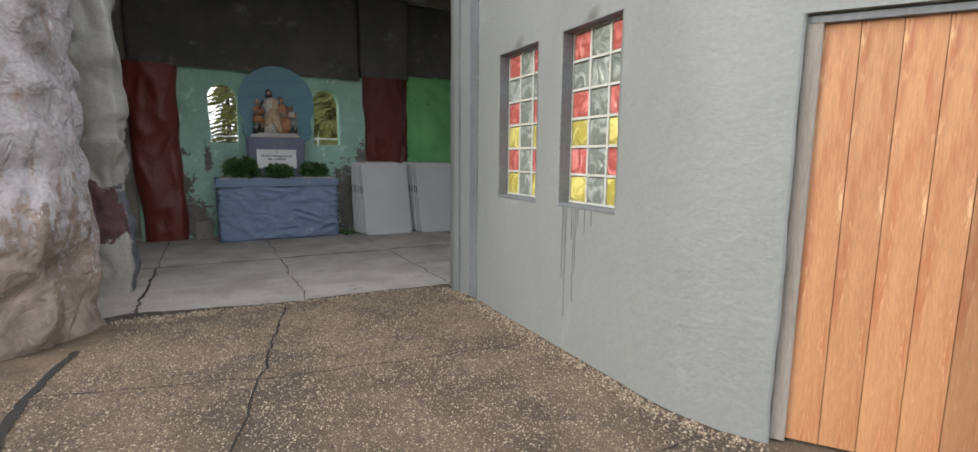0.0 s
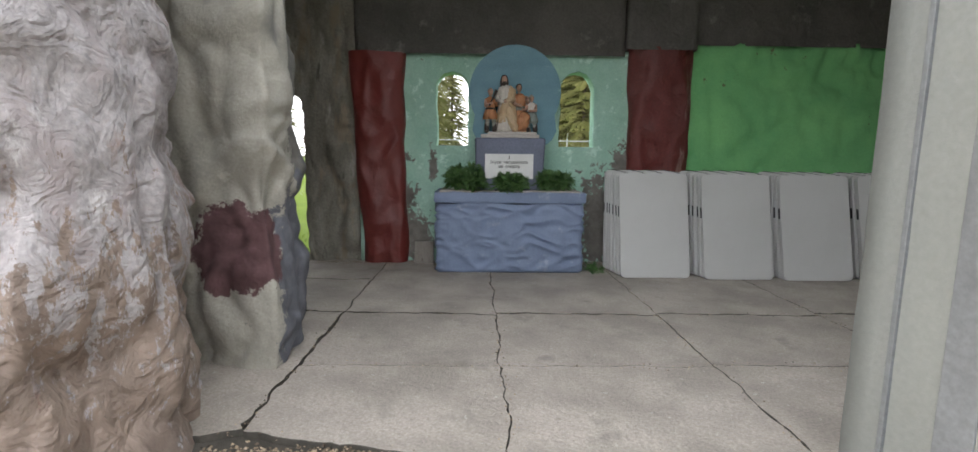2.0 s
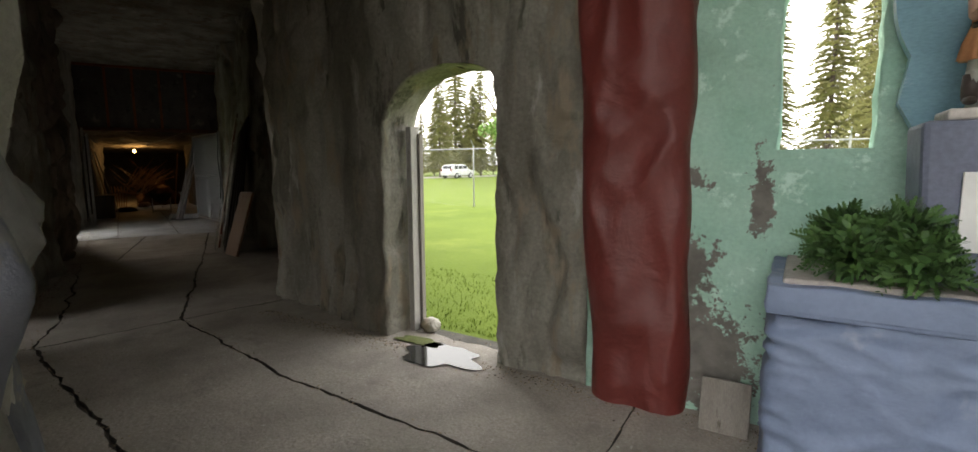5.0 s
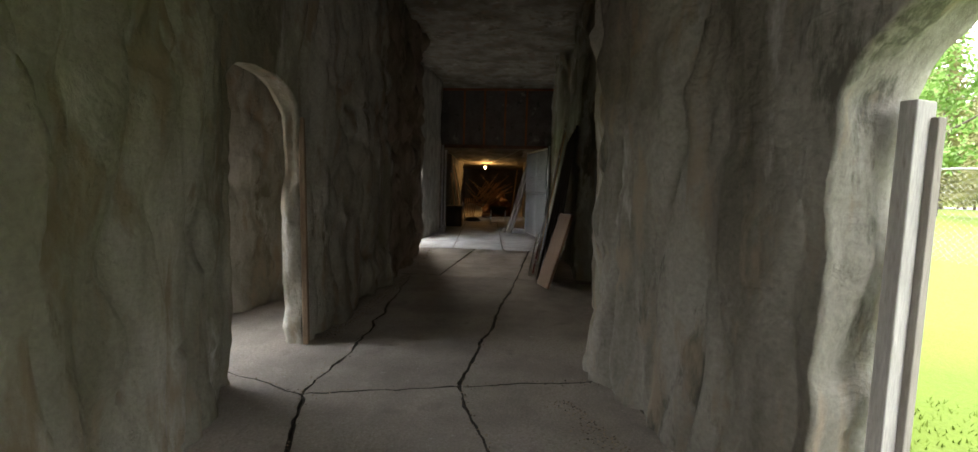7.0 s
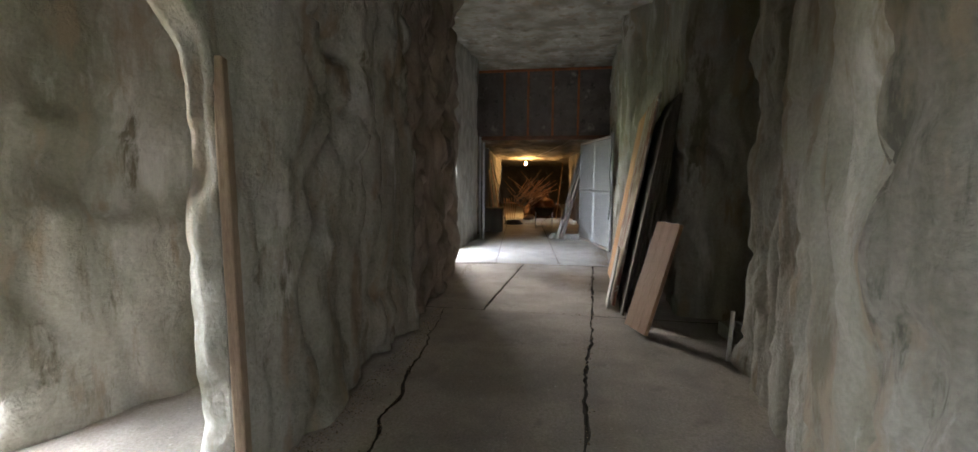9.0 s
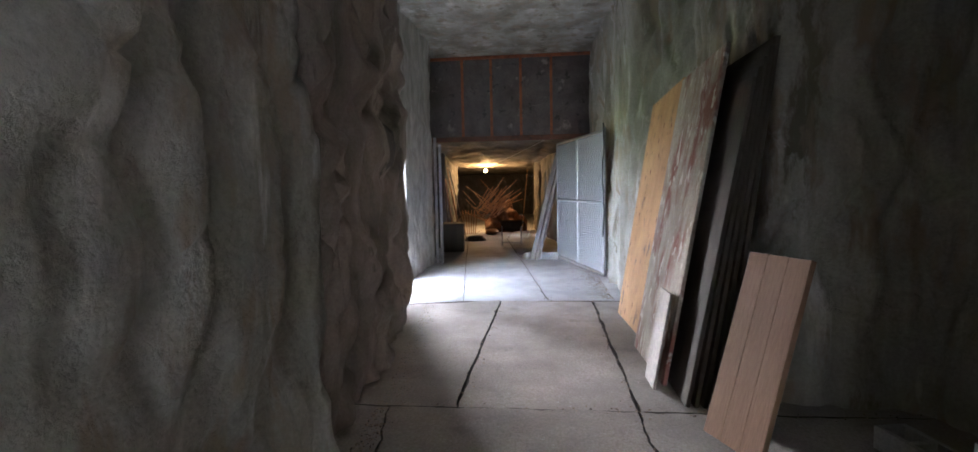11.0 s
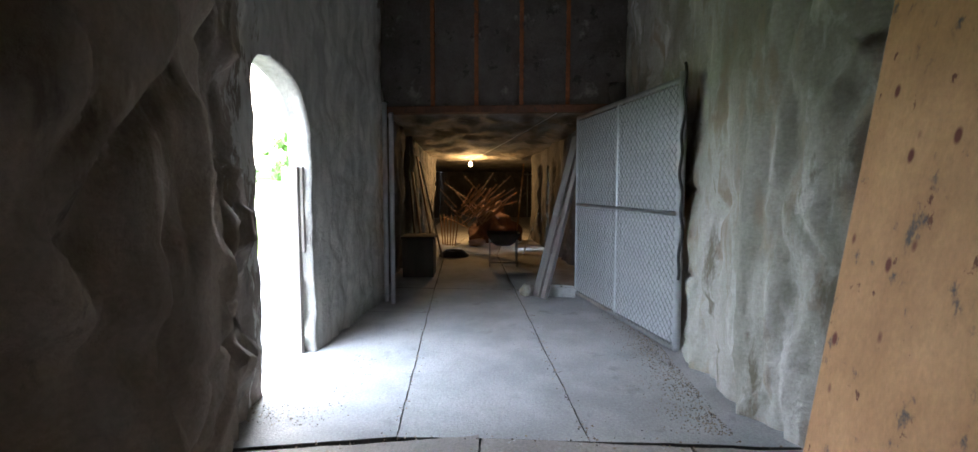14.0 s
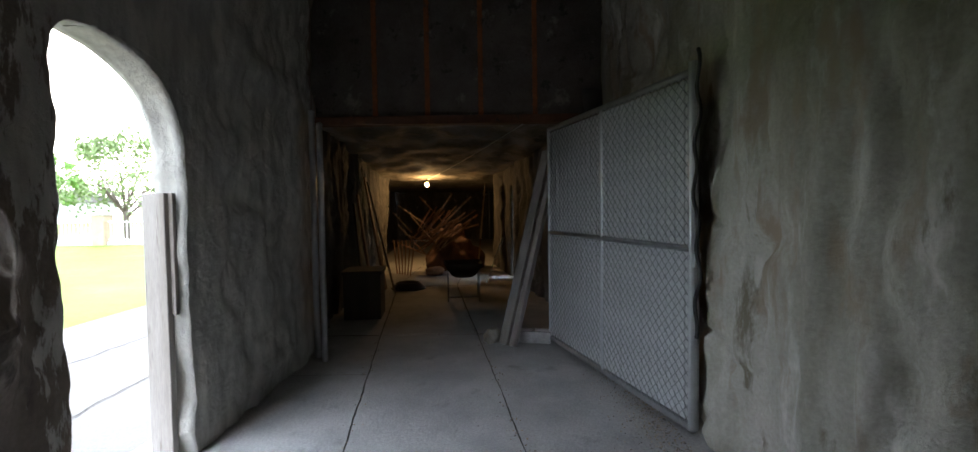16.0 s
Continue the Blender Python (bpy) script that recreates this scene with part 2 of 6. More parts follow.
steel = mat("galvanised_steel", (0.45, 0.46, 0.47), (0.33, 0.34, 0.35), 6, rough=0.42, metal=0.8, bump=0.05, grit=0.9)
mesh_wire = mat("mesh_wire", (0.20, 0.20, 0.205), rough=0.5, metal=0.4, bump=0.0)
gate_slat = mat("gate_slat", (0.50, 0.51, 0.51), (0.42, 0.43, 0.43), 3, rough=0.6, bump=0.05)
rust = mat("rusty_steel", (0.42, 0.14, 0.05), (0.24, 0.085, 0.035), 5, (0.12, 0.07, 0.05), 0.6, 5, rough=0.8)
plaster = mat("white_plaster", (0.62, 0.58, 0.54), (0.5, 0.46, 0.42), 3, rough=0.7)
sign_white = mat("sign_white", (0.75, 0.75, 0.74), rough=0.4, bump=0.02, grit=0.97)
ink = mat("ink", (0.02, 0.02, 0.02), rough=0.6)
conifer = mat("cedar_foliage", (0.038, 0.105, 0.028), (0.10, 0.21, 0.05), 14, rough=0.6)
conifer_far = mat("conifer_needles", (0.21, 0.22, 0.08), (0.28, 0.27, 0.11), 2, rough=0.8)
leaf_mat = mat("bright_leaves", (0.12, 0.24, 0.04), (0.18, 0.32, 0.06), 2, rough=0.7)
bark = mat("bark", (0.13, 0.10, 0.08), (0.08, 0.06, 0.05), 4)
grass_mat = mat("grass", (0.155, 0.215, 0.036), (0.115, 0.17, 0.027), 0.5, (0.19, 0.235, 0.05), 0.56, 0.35, rough=0.9, bump=0.8, grain=30, sharp=0.2)
grass_mat.node_tree.nodes["Principled BSDF"].inputs["Specular IOR Level"].default_value = 0.1
road_mat = mat("road_gravel", (0.35, 0.34, 0.32), (0.28, 0.27, 0.26), 1)
gravel_mat = mat("exposed_aggregate", (0.25, 0.175, 0.115), (0.125, 0.09, 0.062), 1.3, (0.065, 0.05, 0.04), 0.52, 1.1, bump=1.0, grain=90, sharp=0.15, stain2=(0.42, 0.33, 0.23), stain2_at=0.60, stain2_scale=42, grit=0.4, lo=0.42, hi=0.6)
pebble_mat = mat("pebbles", (0.42, 0.34, 0.25), (0.20, 0.15, 0.11), 25)

pt = pebble_mat.node_tree
geo = pt.nodes.new("ShaderNodeNewGeometry")
tone = pt.nodes.new("ShaderNodeValToRGB")
tone.color_ramp.elements[0].color, tone.color_ramp.elements[1].color = (0.035, 0.027, 0.022, 1), (0.47, 0.385, 0.28, 1)
mid_tone = tone.color_ramp.elements.new(0.55)
mid_tone.color = (0.27, 0.205, 0.14, 1)
pt.links.new(geo.outputs["Random Per Island"], tone.inputs[0])
pt.links.new(tone.outputs[0], pt.nodes["Principled BSDF"].inputs["Base Color"])


def glass_mat(name, col, rough=0.12):
    m = bpy.data.materials.new(name)
    m.use_nodes = True
    b = m.node_tree.nodes["Principled BSDF"]
    b.inputs["Base Color"].default_value = (*col, 1)
    b.inputs["Roughness"].default_value = rough
    b.inputs["Transmission Weight"].default_value = 0.25
    t = m.node_tree
    n = t.nodes.new("ShaderNodeTexNoise")
    n.inputs["Scale"].default_value, n.inputs["Distortion"].default_value = 8, 1.4
    obj = t.nodes.new("ShaderNodeObjectInfo")
    co = t.nodes.new("ShaderNodeTexCoord")
    add_v = t.nodes.new("ShaderNodeVectorMath")
    t.links.new(co.outputs["Object"], add_v.inputs[0])
    t.links.new(obj.outputs["Random"], add_v.inputs[1])
    t.links.new(add_v.outputs[0], n.inputs["Vector"])
    cr = t.nodes.new("ShaderNodeValToRGB")
    cr.color_ramp.elements[0].position, cr.color_ramp.elements[1].position = 0.42, 0.62
    cr.color_ramp.elements[0].color = (*[c * 0.72 for c in col], 1)
    cr.color_ramp.elements[1].color = (*[min(1, c * 1.1 + 0.10) for c in col], 1)
    t.links.new(n.outputs["Fac"], cr.inputs[0])
    t.links.new(cr.outputs[0], b.inputs["Base Color"])
    bp = t.nodes.new("ShaderNodeBump")
    bp.inputs["Strength"].default_value, bp.inputs["Distance"].default_value = 0.9, 0.04
    t.links.new(n.outputs["Fac"], bp.inputs["Height"])
    m.node_tree.links.new(bp.outputs[0], b.inputs["Normal"])
    return m


block_clear = glass_mat("clear_glass_block", (0.33, 0.37, 0.33), 0.08)
block_red = glass_mat("red_glass_block", (0.70, 0.17, 0.14), 0.2)
block_yellow = glass_mat("yellow_glass_block", (0.72, 0.63, 0.14), 0.2)
car_glass = glass_mat("dark_car_glass", (0.03, 0.035, 0.04), 0.05)


# ---- mesh helpers ----
def part(name, bm, material, parent=None, label="", smooth=False):
    me = bpy.data.meshes.new(name)
    bm.to_mesh(me)
    bm.free()
    for mm in material if isinstance(material, (list, tuple)) else (material,):
        me.materials.append(mm)
    if smooth:
        me.polygons.foreach_set("use_smooth", [True] * len(me.polygons))
    ob = new(name, me)
    if parent:
        ob.parent = parent
    if label:
        ob["label"] = label
    return ob


def thing(name, m, label, category, group=""):
    ob = new(name)
    ob.matrix_world = m
    return tagged(ob, label, category, group)


def box(sx, sy, sz, m=None, bevel=0.0, seg=2, bm=None):
    """A box on its base centre, with rounded edges."""
    b2 = bmesh.new()
    bmesh.ops.create_cube(b2, size=1.0, matrix=Matrix.Translation((0, 0, sz / 2)) @ Matrix.Diagonal((sx, sy, sz, 1)))
    if bevel:
        bmesh.ops.bevel(b2, geom=b2.edges[:], offset=bevel, segments=seg, affect="EDGES", profile=0.5)
    if m:
        bmesh.ops.transform(b2, matrix=m, verts=b2.verts)
    return join(bm, b2)


def join(bm, b2):
    if bm is None:
        return b2
    tmp = bpy.data.meshes.new("tmp")
    b2.to_mesh(tmp)
    b2.free()
    bm.from_mesh(tmp)
    bpy.data.meshes.remove(tmp)
    return bm


def rod(p, q, r, r2=None, seg=10, bm=None):
    p, q = Vector(p), Vector(q)
    b2 = bmesh.new()
    d = q - p
    bmesh.ops.create_cone(b2, cap_ends=True, segments=seg, radius1=r, radius2=r if r2 is None else r2, depth=d.length)
    bmesh.ops.transform(b2, matrix=Matrix.Translation((p + q) / 2) @ d.to_track_quat("Z", "Y").to_matrix().to_4x4(), verts=b2.verts)
    return join(bm, b2)


def lathe(profile, seg=20, m=None, bm=None):
    b2 = bmesh.new()
    rings = [[b2.verts.new((r * math.cos(i * math.tau / seg), r * math.sin(i * math.tau / seg), z)) for i in range(seg)] for r, z in profile]
    for a, b in zip(rings, rings[1:]):
        for i in range(seg):
            b2.faces.new((a[i], a[(i + 1) % seg], b[(i + 1) % seg], b[i]))
    b2.faces.new(rings[0][::-1])
    b2.faces.new(rings[-1])
    if m:
        bmesh.ops.transform(b2, matrix=m, verts=b2.verts)
    return join(bm, b2)


def blob(sx, sy, sz, m=None, amp=0.1, freq=2.0, sub=3, seed=0.0, bm=None):
    """A lump with an uneven skin."""
    b2 = bmesh.new()
    bmesh.ops.create_icosphere(b2, subdivisions=sub, radius=1)
    for v in b2.verts:
        v.co *= 1 + amp * noise.noise(v.co * freq + Vector((seed, seed * 1.7, 3.1)))
        v.co = Vector((v.co.x * sx, v.co.y * sy, v.co.z * sz))
    if m:
        bmesh.ops.transform(b2, matrix=m, verts=b2.verts)
    return join(bm, b2)


def patch(bm, f, nu, nv, flip=False):
    """A sheet of quads over f(u, v), u and v from 0 to 1."""
    g = [[bm.verts.new(f(i / nu, j / nv)) for j in range(nv + 1)] for i in range(nu + 1)]
    for i in range(nu):
        for j in range(nv):
            q = (g[i][j], g[i + 1][j], g[i + 1][j + 1], g[i][j + 1])
            bm.faces.new(q[::-1] if flip else q)


def folds(p, amp, seed):
    """Relief of hand-shaped concrete: hanging folds, swags, creases and small dents."""
    q = Vector(p) + 0.22 * Vector((noise.noise(Vector((p[0] * 2 + seed, p[1] * 2, p[2] * 1.6))), noise.noise(Vector((p[0] * 2, p[1] * 2 + seed, p[2] * 1.6 + 7))), 0))
    way = q[0] + q[1]
    a = noise.noise(Vector((q[0] * 1.3 + seed, q[1] * 1.3, q[2] * 0.35)))
    b = 0.75 - 2.2 * abs(noise.noise(Vector((q[0] * 2.6 - seed, q[1] * 2.6, q[2] * 0.38 + seed))))
    c = 0.5 - 1.6 * abs(noise.noise(Vector((q[0] * 4.4, q[1] * 4.4 + seed, q[2] * 1.7))))
    d = noise.noise(Vector((p[0] * 11, p[1] * 11 + seed, p[2] * 8)))
    g = max(0.0, 1 - 11 * abs(noise.noise(Vector((q[0] * 1.7 + 3, q[1] * 1.7 - seed, q[2] * 1.5)))))
    swag = 0.4 - 1.7 * abs(noise.noise(Vector((way * 0.8 + 1.1 * q[2], seed, q[2] * 0.9 - way * 0.35))))
    f = min(0.75, 3.6 * abs(noise.noise(Vector((q[0] * 2.4 + seed, q[1] * 2.4, q[2] * 0.16 - seed))))) - 0.45
    h = min(0.6, 3.2 * abs(noise.noise(Vector((q[0] * 5.0 - seed, q[1] * 5.0, q[2] * 0.35 + seed))))) - 0.3
    calm = 0.15 + 1.1 * max(0.0, min(1.0, noise.noise(Vector((p[0] * 0.8 - seed, p[1] * 0.8, p[2] * 0.6 + seed))) * 1.4 + 0.4))
    return amp * (0.6 * a + 1.1 * f + 0.6 * h + calm * (0.8 * b + 0.34 * c + 0.5 * swag + 0.10 * d - 0.5 * g))


def crumple(p, amp, seed):
    """Relief of concrete pressed into lumps: puffed fields, sharp creases and slanting swags."""
    q = Vector(p) + 0.16 * Vector((noise.noise(Vector((p[0] * 2.4 + seed, p[1] * 2.4, p[2] * 2.4))), noise.noise(Vector((p[0] * 2.4, p[1] * 2.4 + seed, p[2] * 2.4 + 7))), noise.noise(Vector((p[0] * 2.1, p[1] * 2.1 - seed, p[2] * 2.1 + 3)))))
    way = q[0] + q[1]
    a = noise.noise(Vector((q[0] * 1.2 + seed, q[1] * 1.2, q[2] * 0.8)))
    puff = min(0.8, 2.6 * abs(noise.noise(Vector((q[0] * 2.0 + seed, q[1] * 2.0, q[2] * 1.5 - seed))))) - 0.45
    small = min(0.7, 2.6 * abs(noise.noise(Vector((q[0] * 4.2 - seed, q[1] * 4.2, q[2] * 3.0 + seed))))) - 0.35
    hang = min(0.7, 3.2 * abs(noise.noise(Vector((q[0] * 3.2 + seed, q[1] * 3.2, q[2] * 0.3 + seed))))) - 0.4
    swag = 0.45 - 2.0 * abs(noise.noise(Vector((way * 0.9 + 1.3 * q[2], seed, q[2] * 1.2 - way * 0.5))))
    fine = 0.3 - 1.2 * abs(noise.noise(Vector((p[0] * 8, p[1] * 8 + seed, p[2] * 6))))
    calm = 0.25 + 1.0 * max(0.0, min(1.0, noise.noise(Vector((p[0] * 0.9 - seed, p[1] * 0.9, p[2] * 0.9 + seed))) * 1.5 + 0.5))
    return amp * (0.7 * a + 0.75 * puff + 0.55 * hang + calm * (0.5 * small + 0.75 * swag + 0.16 * fine))


def lumps_to_smooth(p, amp, seed):
    """Lumpy concrete that calms down past the side opening."""
    return crumple(p, amp * max(0.35, min(1.0, 1 + 0.9 * (p[0] + 15.9))), seed)


def rock_wall(name, pts, z0, z1, thick, material, amp=0.09, seed=0.0, openings=(), step=0.06, back_amp=None, both=True, relief=folds):
    """A wall of shaped concrete along pts, its face on the right-hand side of the way it runs.
    openings: (s0, s1, sill, head, arch, ragged) along the run; an uneven arch is (rise, rise, peak)."""
    back_amp = amp if back_amp is None else back_amp
    P = [Vector((*p, 0)) for p in pts]
    run = [0.0]
    for a, b in zip(P, P[1:]):
        run.append(run[-1] + (b - a).length)
    total = run[-1]

    def at(s):
        k = 0
        while k < len(P) - 2 and s > run[k + 1]:
            k += 1
        d = (P[k + 1] - P[k]).normalized()
        q = P[k] + d * (s - run[k])
        nrm = Vector((d.y, -d.x, 0))
        for kk in (k, k + 1):
            if 0 < kk < len(P) - 1 and abs(s - run[kk]) < 0.3:
                e = (P[kk + 1] - P[kk]).normalized() if kk == k + 1 else (P[kk] - P[kk - 1]).normalized()
                w = 0.5 * (1 - abs(s - run[kk]) / 0.3)
                nrm = (nrm * (1 - w) + Vector((e.y, -e.x, 0)) * w).normalized()
        return q, nrm

    def near(s, z):
        d = min([max(o[0] - s, s - o[1], (z - o[3]), 0.0) for o in openings], default=9.0)
        return min(1.0, 0.2 + d / 0.6)

    def front(s, z):
        q, nrm = at(s)
        v = Vector((q.x, q.y, z))
        return v + nrm * relief(v, amp, seed) * near(s, z)

    def back(s, z):
        q, nrm = at(s)
        v = Vector((q.x, q.y, z)) - nrm * thick
        return v - nrm * relief(v, back_amp, seed + 9) * near(s, z)

    bm = bmesh.new()
    n_of = lambda length: max(1, round(length / step))

    def sheet(sf, z_lo, z_hi, width):
        nu, nv = n_of(width), n_of(z1 - z0 if z_hi is None else 2.5)
        for face, fl in ((front, False), (back, True)) if both else ((front, False),):
            patch(bm, lambda u, v: face(*sf(u, v)), nu, nv, fl)

    cuts = sorted(openings)
    edge = 0.0
    last_edge = lambda v: 0.0
    for k, (s0, s1, sill, head, arch, ragged) in enumerate(cuts):
        sx = seed + 5.3 * k

        def lip(side, z, s0=s0, s1=s1, head=head, arch=arch, ragged=ragged, sx=sx, sill=sill):
            rise_0, rise_1, peak = arch if isinstance(arch, tuple) else (arch, arch, 0.5)
            mid = s0 + peak * (s1 - s0)
            rise, w = (rise_0, mid - s0) if side < 0 else (rise_1, s1 - mid)
            if rise and z > head - rise:
                w *= math.sqrt(max(0.0, 1 - ((z - head + rise) / rise) ** 2))
            jag = ragged * (noise.noise(Vector((z * 4.1, side * 3 + sx, 0.5))) + 0.6 * noise.noise(Vector((z * 11, side * 3 + sx, 4.5))))
            return mid + side * w + jag * (1 if w > 0.05 else 0)

        top_s0, top_s1 = s0 - 0.12, s1 + 0.12
        # strips left of, right of, under and over the opening
        zs = lambda v, head=head: z0 + v * (z1 - z0)
        sheet(lambda u, v: (last_edge(v) + (top_s0 - last_edge(v)) * u, zs(v)), z0, None, top_s0 - edge)
        for side, outer in ((-1, top_s0), (1, top_s1)):
            def cheek(u, v, side=side, outer=outer):
                z = sill + (head - sill) * v
                inner = lip(side, z)
                return (outer + (inner - outer) * (u if side < 0 else 1 - u) if side < 0 else inner + (outer - inner) * u, z)
            nv = n_of(head - sill) * 2
            for face, fl in ((front, False), (back, True)):
                patch(bm, lambda u, v: face(*cheek(u, v)), max(2, n_of(0.15 + (s1 - s0) / 2)), nv, fl)

            def reveal(u, v, side=side):
                z = sill + (head - sill) * v
                s = lip(side, z)
                p, q = front(s, z), back(s, z)
                w = p.lerp(q, u)
                return w + (at(s)[0] - at(s + side)[0]) * (min(0.05, 0.5 * amp) * math.sin(math.pi * u) * noise.noise(Vector((z * 3, u * 3 + sx, side))))
            patch(bm, reveal, max(3, n_of(thick)), nv, side > 0)
        for lo, hi in ((z0, sill), (head, z1)):
            if hi - lo > 0.01:
                for face, fl in ((front, False), (back, True)):
                    patch(bm, lambda u, v: face(top_s0 + (top_s1 - top_s0) * u, lo + (hi - lo) * v), n_of(top_s1 - top_s0), n_of(hi - lo), fl)
        if sill > z0 + 0.01:
            patch(bm, lambda u, v: front(lip(-1, sill) + (lip(1, sill) - lip(-1, sill)) * u, sill).lerp(back(lip(-1, sill) + (lip(1, sill) - lip(-1, sill)) * u, sill), v), n_of(s1 - s0), max(2, n_of(thick)))
        if not arch:
            patch(bm, lambda u, v: front(lip(-1, head) + (lip(1, head) - lip(-1, head)) * u, head).lerp(back(lip(-1, head) + (lip(1, head) - lip(-1, head)) * u, head), v), n_of(s1 - s0), max(2, n_of(thick)), True)
        edge = top_s1
        last_edge = lambda v, e=top_s1: e
    sheet(lambda u, v: (edge + (total - edge) * u, z0 + v * (z1 - z0)), z0, None, total - edge)
    for s, fl in ((0.0, True), (total, False)):
        patch(bm, lambda u, v: front(s, z0 + (z1 - z0) * v).lerp(back(s, z0 + (z1 - z0) * v), u), max(2, n_of(thick)), n_of(z1 - z0), fl)
    patch(bm, lambda u, v: front(total * u, z1).lerp(back(total * u, z1), v), n_of(total), 2)
    bmesh.ops.remove_doubles(bm, verts=bm.verts, dist=0.002)
    ob = part(name, bm, material, smooth=True)
    return tagged(ob, kind="structure")


def chm(a, b, z=0.0, turn=0.0):
    """A pose in the chapel: x along the altar wall, y towards it."""
    return Matrix.Translation(ch(a, b, z)) @ pose(0, 0, 0, 0, 0, 29 + turn)


xy = lambda a, b: tuple(ch(a, b))[:2]
TOP = 4.3

# ---- ground ----
def flat(name, pts, z, depth, material, label="", category=""):
    bm = bmesh.new()
    lo = [bm.verts.new((x, y, z - depth)) for x, y in pts]
    hi = [bm.verts.new((x, y, z)) for x, y in pts]
    n = len(pts)
    bm.faces.new(hi)
    bm.faces.new(lo[::-1])
    for i in range(n):
        bm.faces.new((lo[i], lo[(i + 1) % n], hi[(i + 1) % n], hi[i]))
    bmesh.ops.recalc_face_normals(bm, faces=bm.faces)
    return tagged(part(name, bm, material), label, category, kind="structure")


flat("ground", [(-600, -600), (600, -600), (600, 600), (-600, 600)], -0.07, 0.1, grass_mat)
flat("floor", [xy(7.4, -0.4), xy(-5.4, -0.5), (-9, 7.2), (-11.4, 7.9), (-13.4, 7.9), (-13.6, 6.7), (-38.6, 7), (-38.6, -0.4), (-27, 1.2), (-19, 2.2), (-15.5, 2.4), (-11, 2.6), (-9, 1.9), (-4, 2.6), (-2.9, 3.1), xy(-0.9, 4.6), xy(7.4, 4.6)], -0.04, 0.03, joint_mat)
flat("pavement", [(-14, -14), (9, -14), (9, 3), xy(6.5, 4.7), xy(-1.4, 4.62), (-4.3, 2.4), (-9.6, 1.7), (-14, 0.5)], -0.012, 0.04, gravel_mat)
flat("path", [(-11.5, 2.3), (-15.5, 2.5), (-19.5, 2.2), (-34, 1.9), (-34, -1.25), (-11.5, -1.1)], -0.02, 0.03, path_mat)

# ---- walls ----
wall_north_1 = rock_wall("wall_north_1", [xy(-5.5, -0.43), xy(-4.87, -0.31), xy(-3.4, 0.0), xy(-1.45, 0.0)], 0, TOP, 0.38, cave_mid, 0.10, 11.0, [(2.20, 3.36, 0.0, 2.30, (0.52, 0.16, 0.6), 0.03)], step=0.045)
wall_north_2 = rock_wall("wall_north_2", [xy(-1.45, 0), xy(2.75, 0)], 0, 2.86, 0.25, mint, 0.05, 5.0, [(1.05, 1.48, 1.6, 2.58, 0.21, 0.012), (2.72, 3.19, 1.6, 2.6, (0.26, 0.3, 0.5), 0.012)], step=0.045, relief=crumple)
wall_north_3 = rock_wall("wall_north_3", [xy(2.75, 0), xy(7.3, 0)], 0, 3.0, 0.25, leaf_green, 0.07, 7.0, step=0.05, relief=crumple)
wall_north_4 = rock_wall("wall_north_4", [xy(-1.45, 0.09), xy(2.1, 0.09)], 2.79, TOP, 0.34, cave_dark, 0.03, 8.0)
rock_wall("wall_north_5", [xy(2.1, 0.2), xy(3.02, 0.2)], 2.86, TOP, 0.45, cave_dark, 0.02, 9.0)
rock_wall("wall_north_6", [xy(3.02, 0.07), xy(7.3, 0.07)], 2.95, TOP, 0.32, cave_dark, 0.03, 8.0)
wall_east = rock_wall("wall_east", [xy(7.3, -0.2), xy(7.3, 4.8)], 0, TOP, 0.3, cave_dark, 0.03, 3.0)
wall_corridor_north = rock_wall("wall_corridor_north", [(-20.4, 5.9), (-17.6, 5.98), (-16.5, 5.92), (-15.8, 6.3), (-13.1, 6.35), (-12.9, 7.3), (-11.75, 7.3), (-11.5, 6.62), (-10.3, 6.5), xy(-5.5, -0.43)], 0, TOP, 0.35, cave, 0.10, 11.0, step=0.045)
wall_corridor_south_1 = rock_wall("wall_corridor_south_1", [(-4.12, 5.32), (-8.35, 3.68), (-9.5, 3.75), (-12, 3.6)], 0, TOP, 0.16, cave, 0.10, 14.0, [(4.62, 5.52, 0.0, 2.33, (0.14, 0.42, 0.35), 0.04)], step=0.045)
wall_corridor_south_2 = rock_wall("wall_corridor_south_2", [(-12, 3.6), (-14.9, 3.28), (-16.2, 2.70), (-17.45, 2.66), (-19.25, 2.66), (-20.5, 2.4)], 0, TOP, 0.2, brown_cave, 0.14, 14.0, [(4.64, 5.59, 0.0, 2.38, (0.14, 0.5, 0.25), 0.03)], step=0.04, relief=lumps_to_smooth)
rock_wall("wall_vestibule", [(-9.35, 2.3), (-10.9, 2.75), (-11.0, 3.3)], 0, TOP, 0.4, cave, 0.10, 17.0, step=0.045, relief=crumple)
rock_wall("wall_outer_1", [(-9.9, 1.70), (-9.4, 1.76), (-8.2, 2.05), (-5.5, 2.7), (-3.6, 3.05), (-3.1, 3.4), (-3.2, 3.95), (-3.6, 4.3), (-4.3, 4.5)], -0.05, 5.0, 0.4, outer_rock, 0.12, 19.0, [(0.50, 1.55, -0.05, 2.3, (0.4, 0.4, 0.5), 0.04)], step=0.038, relief=crumple)
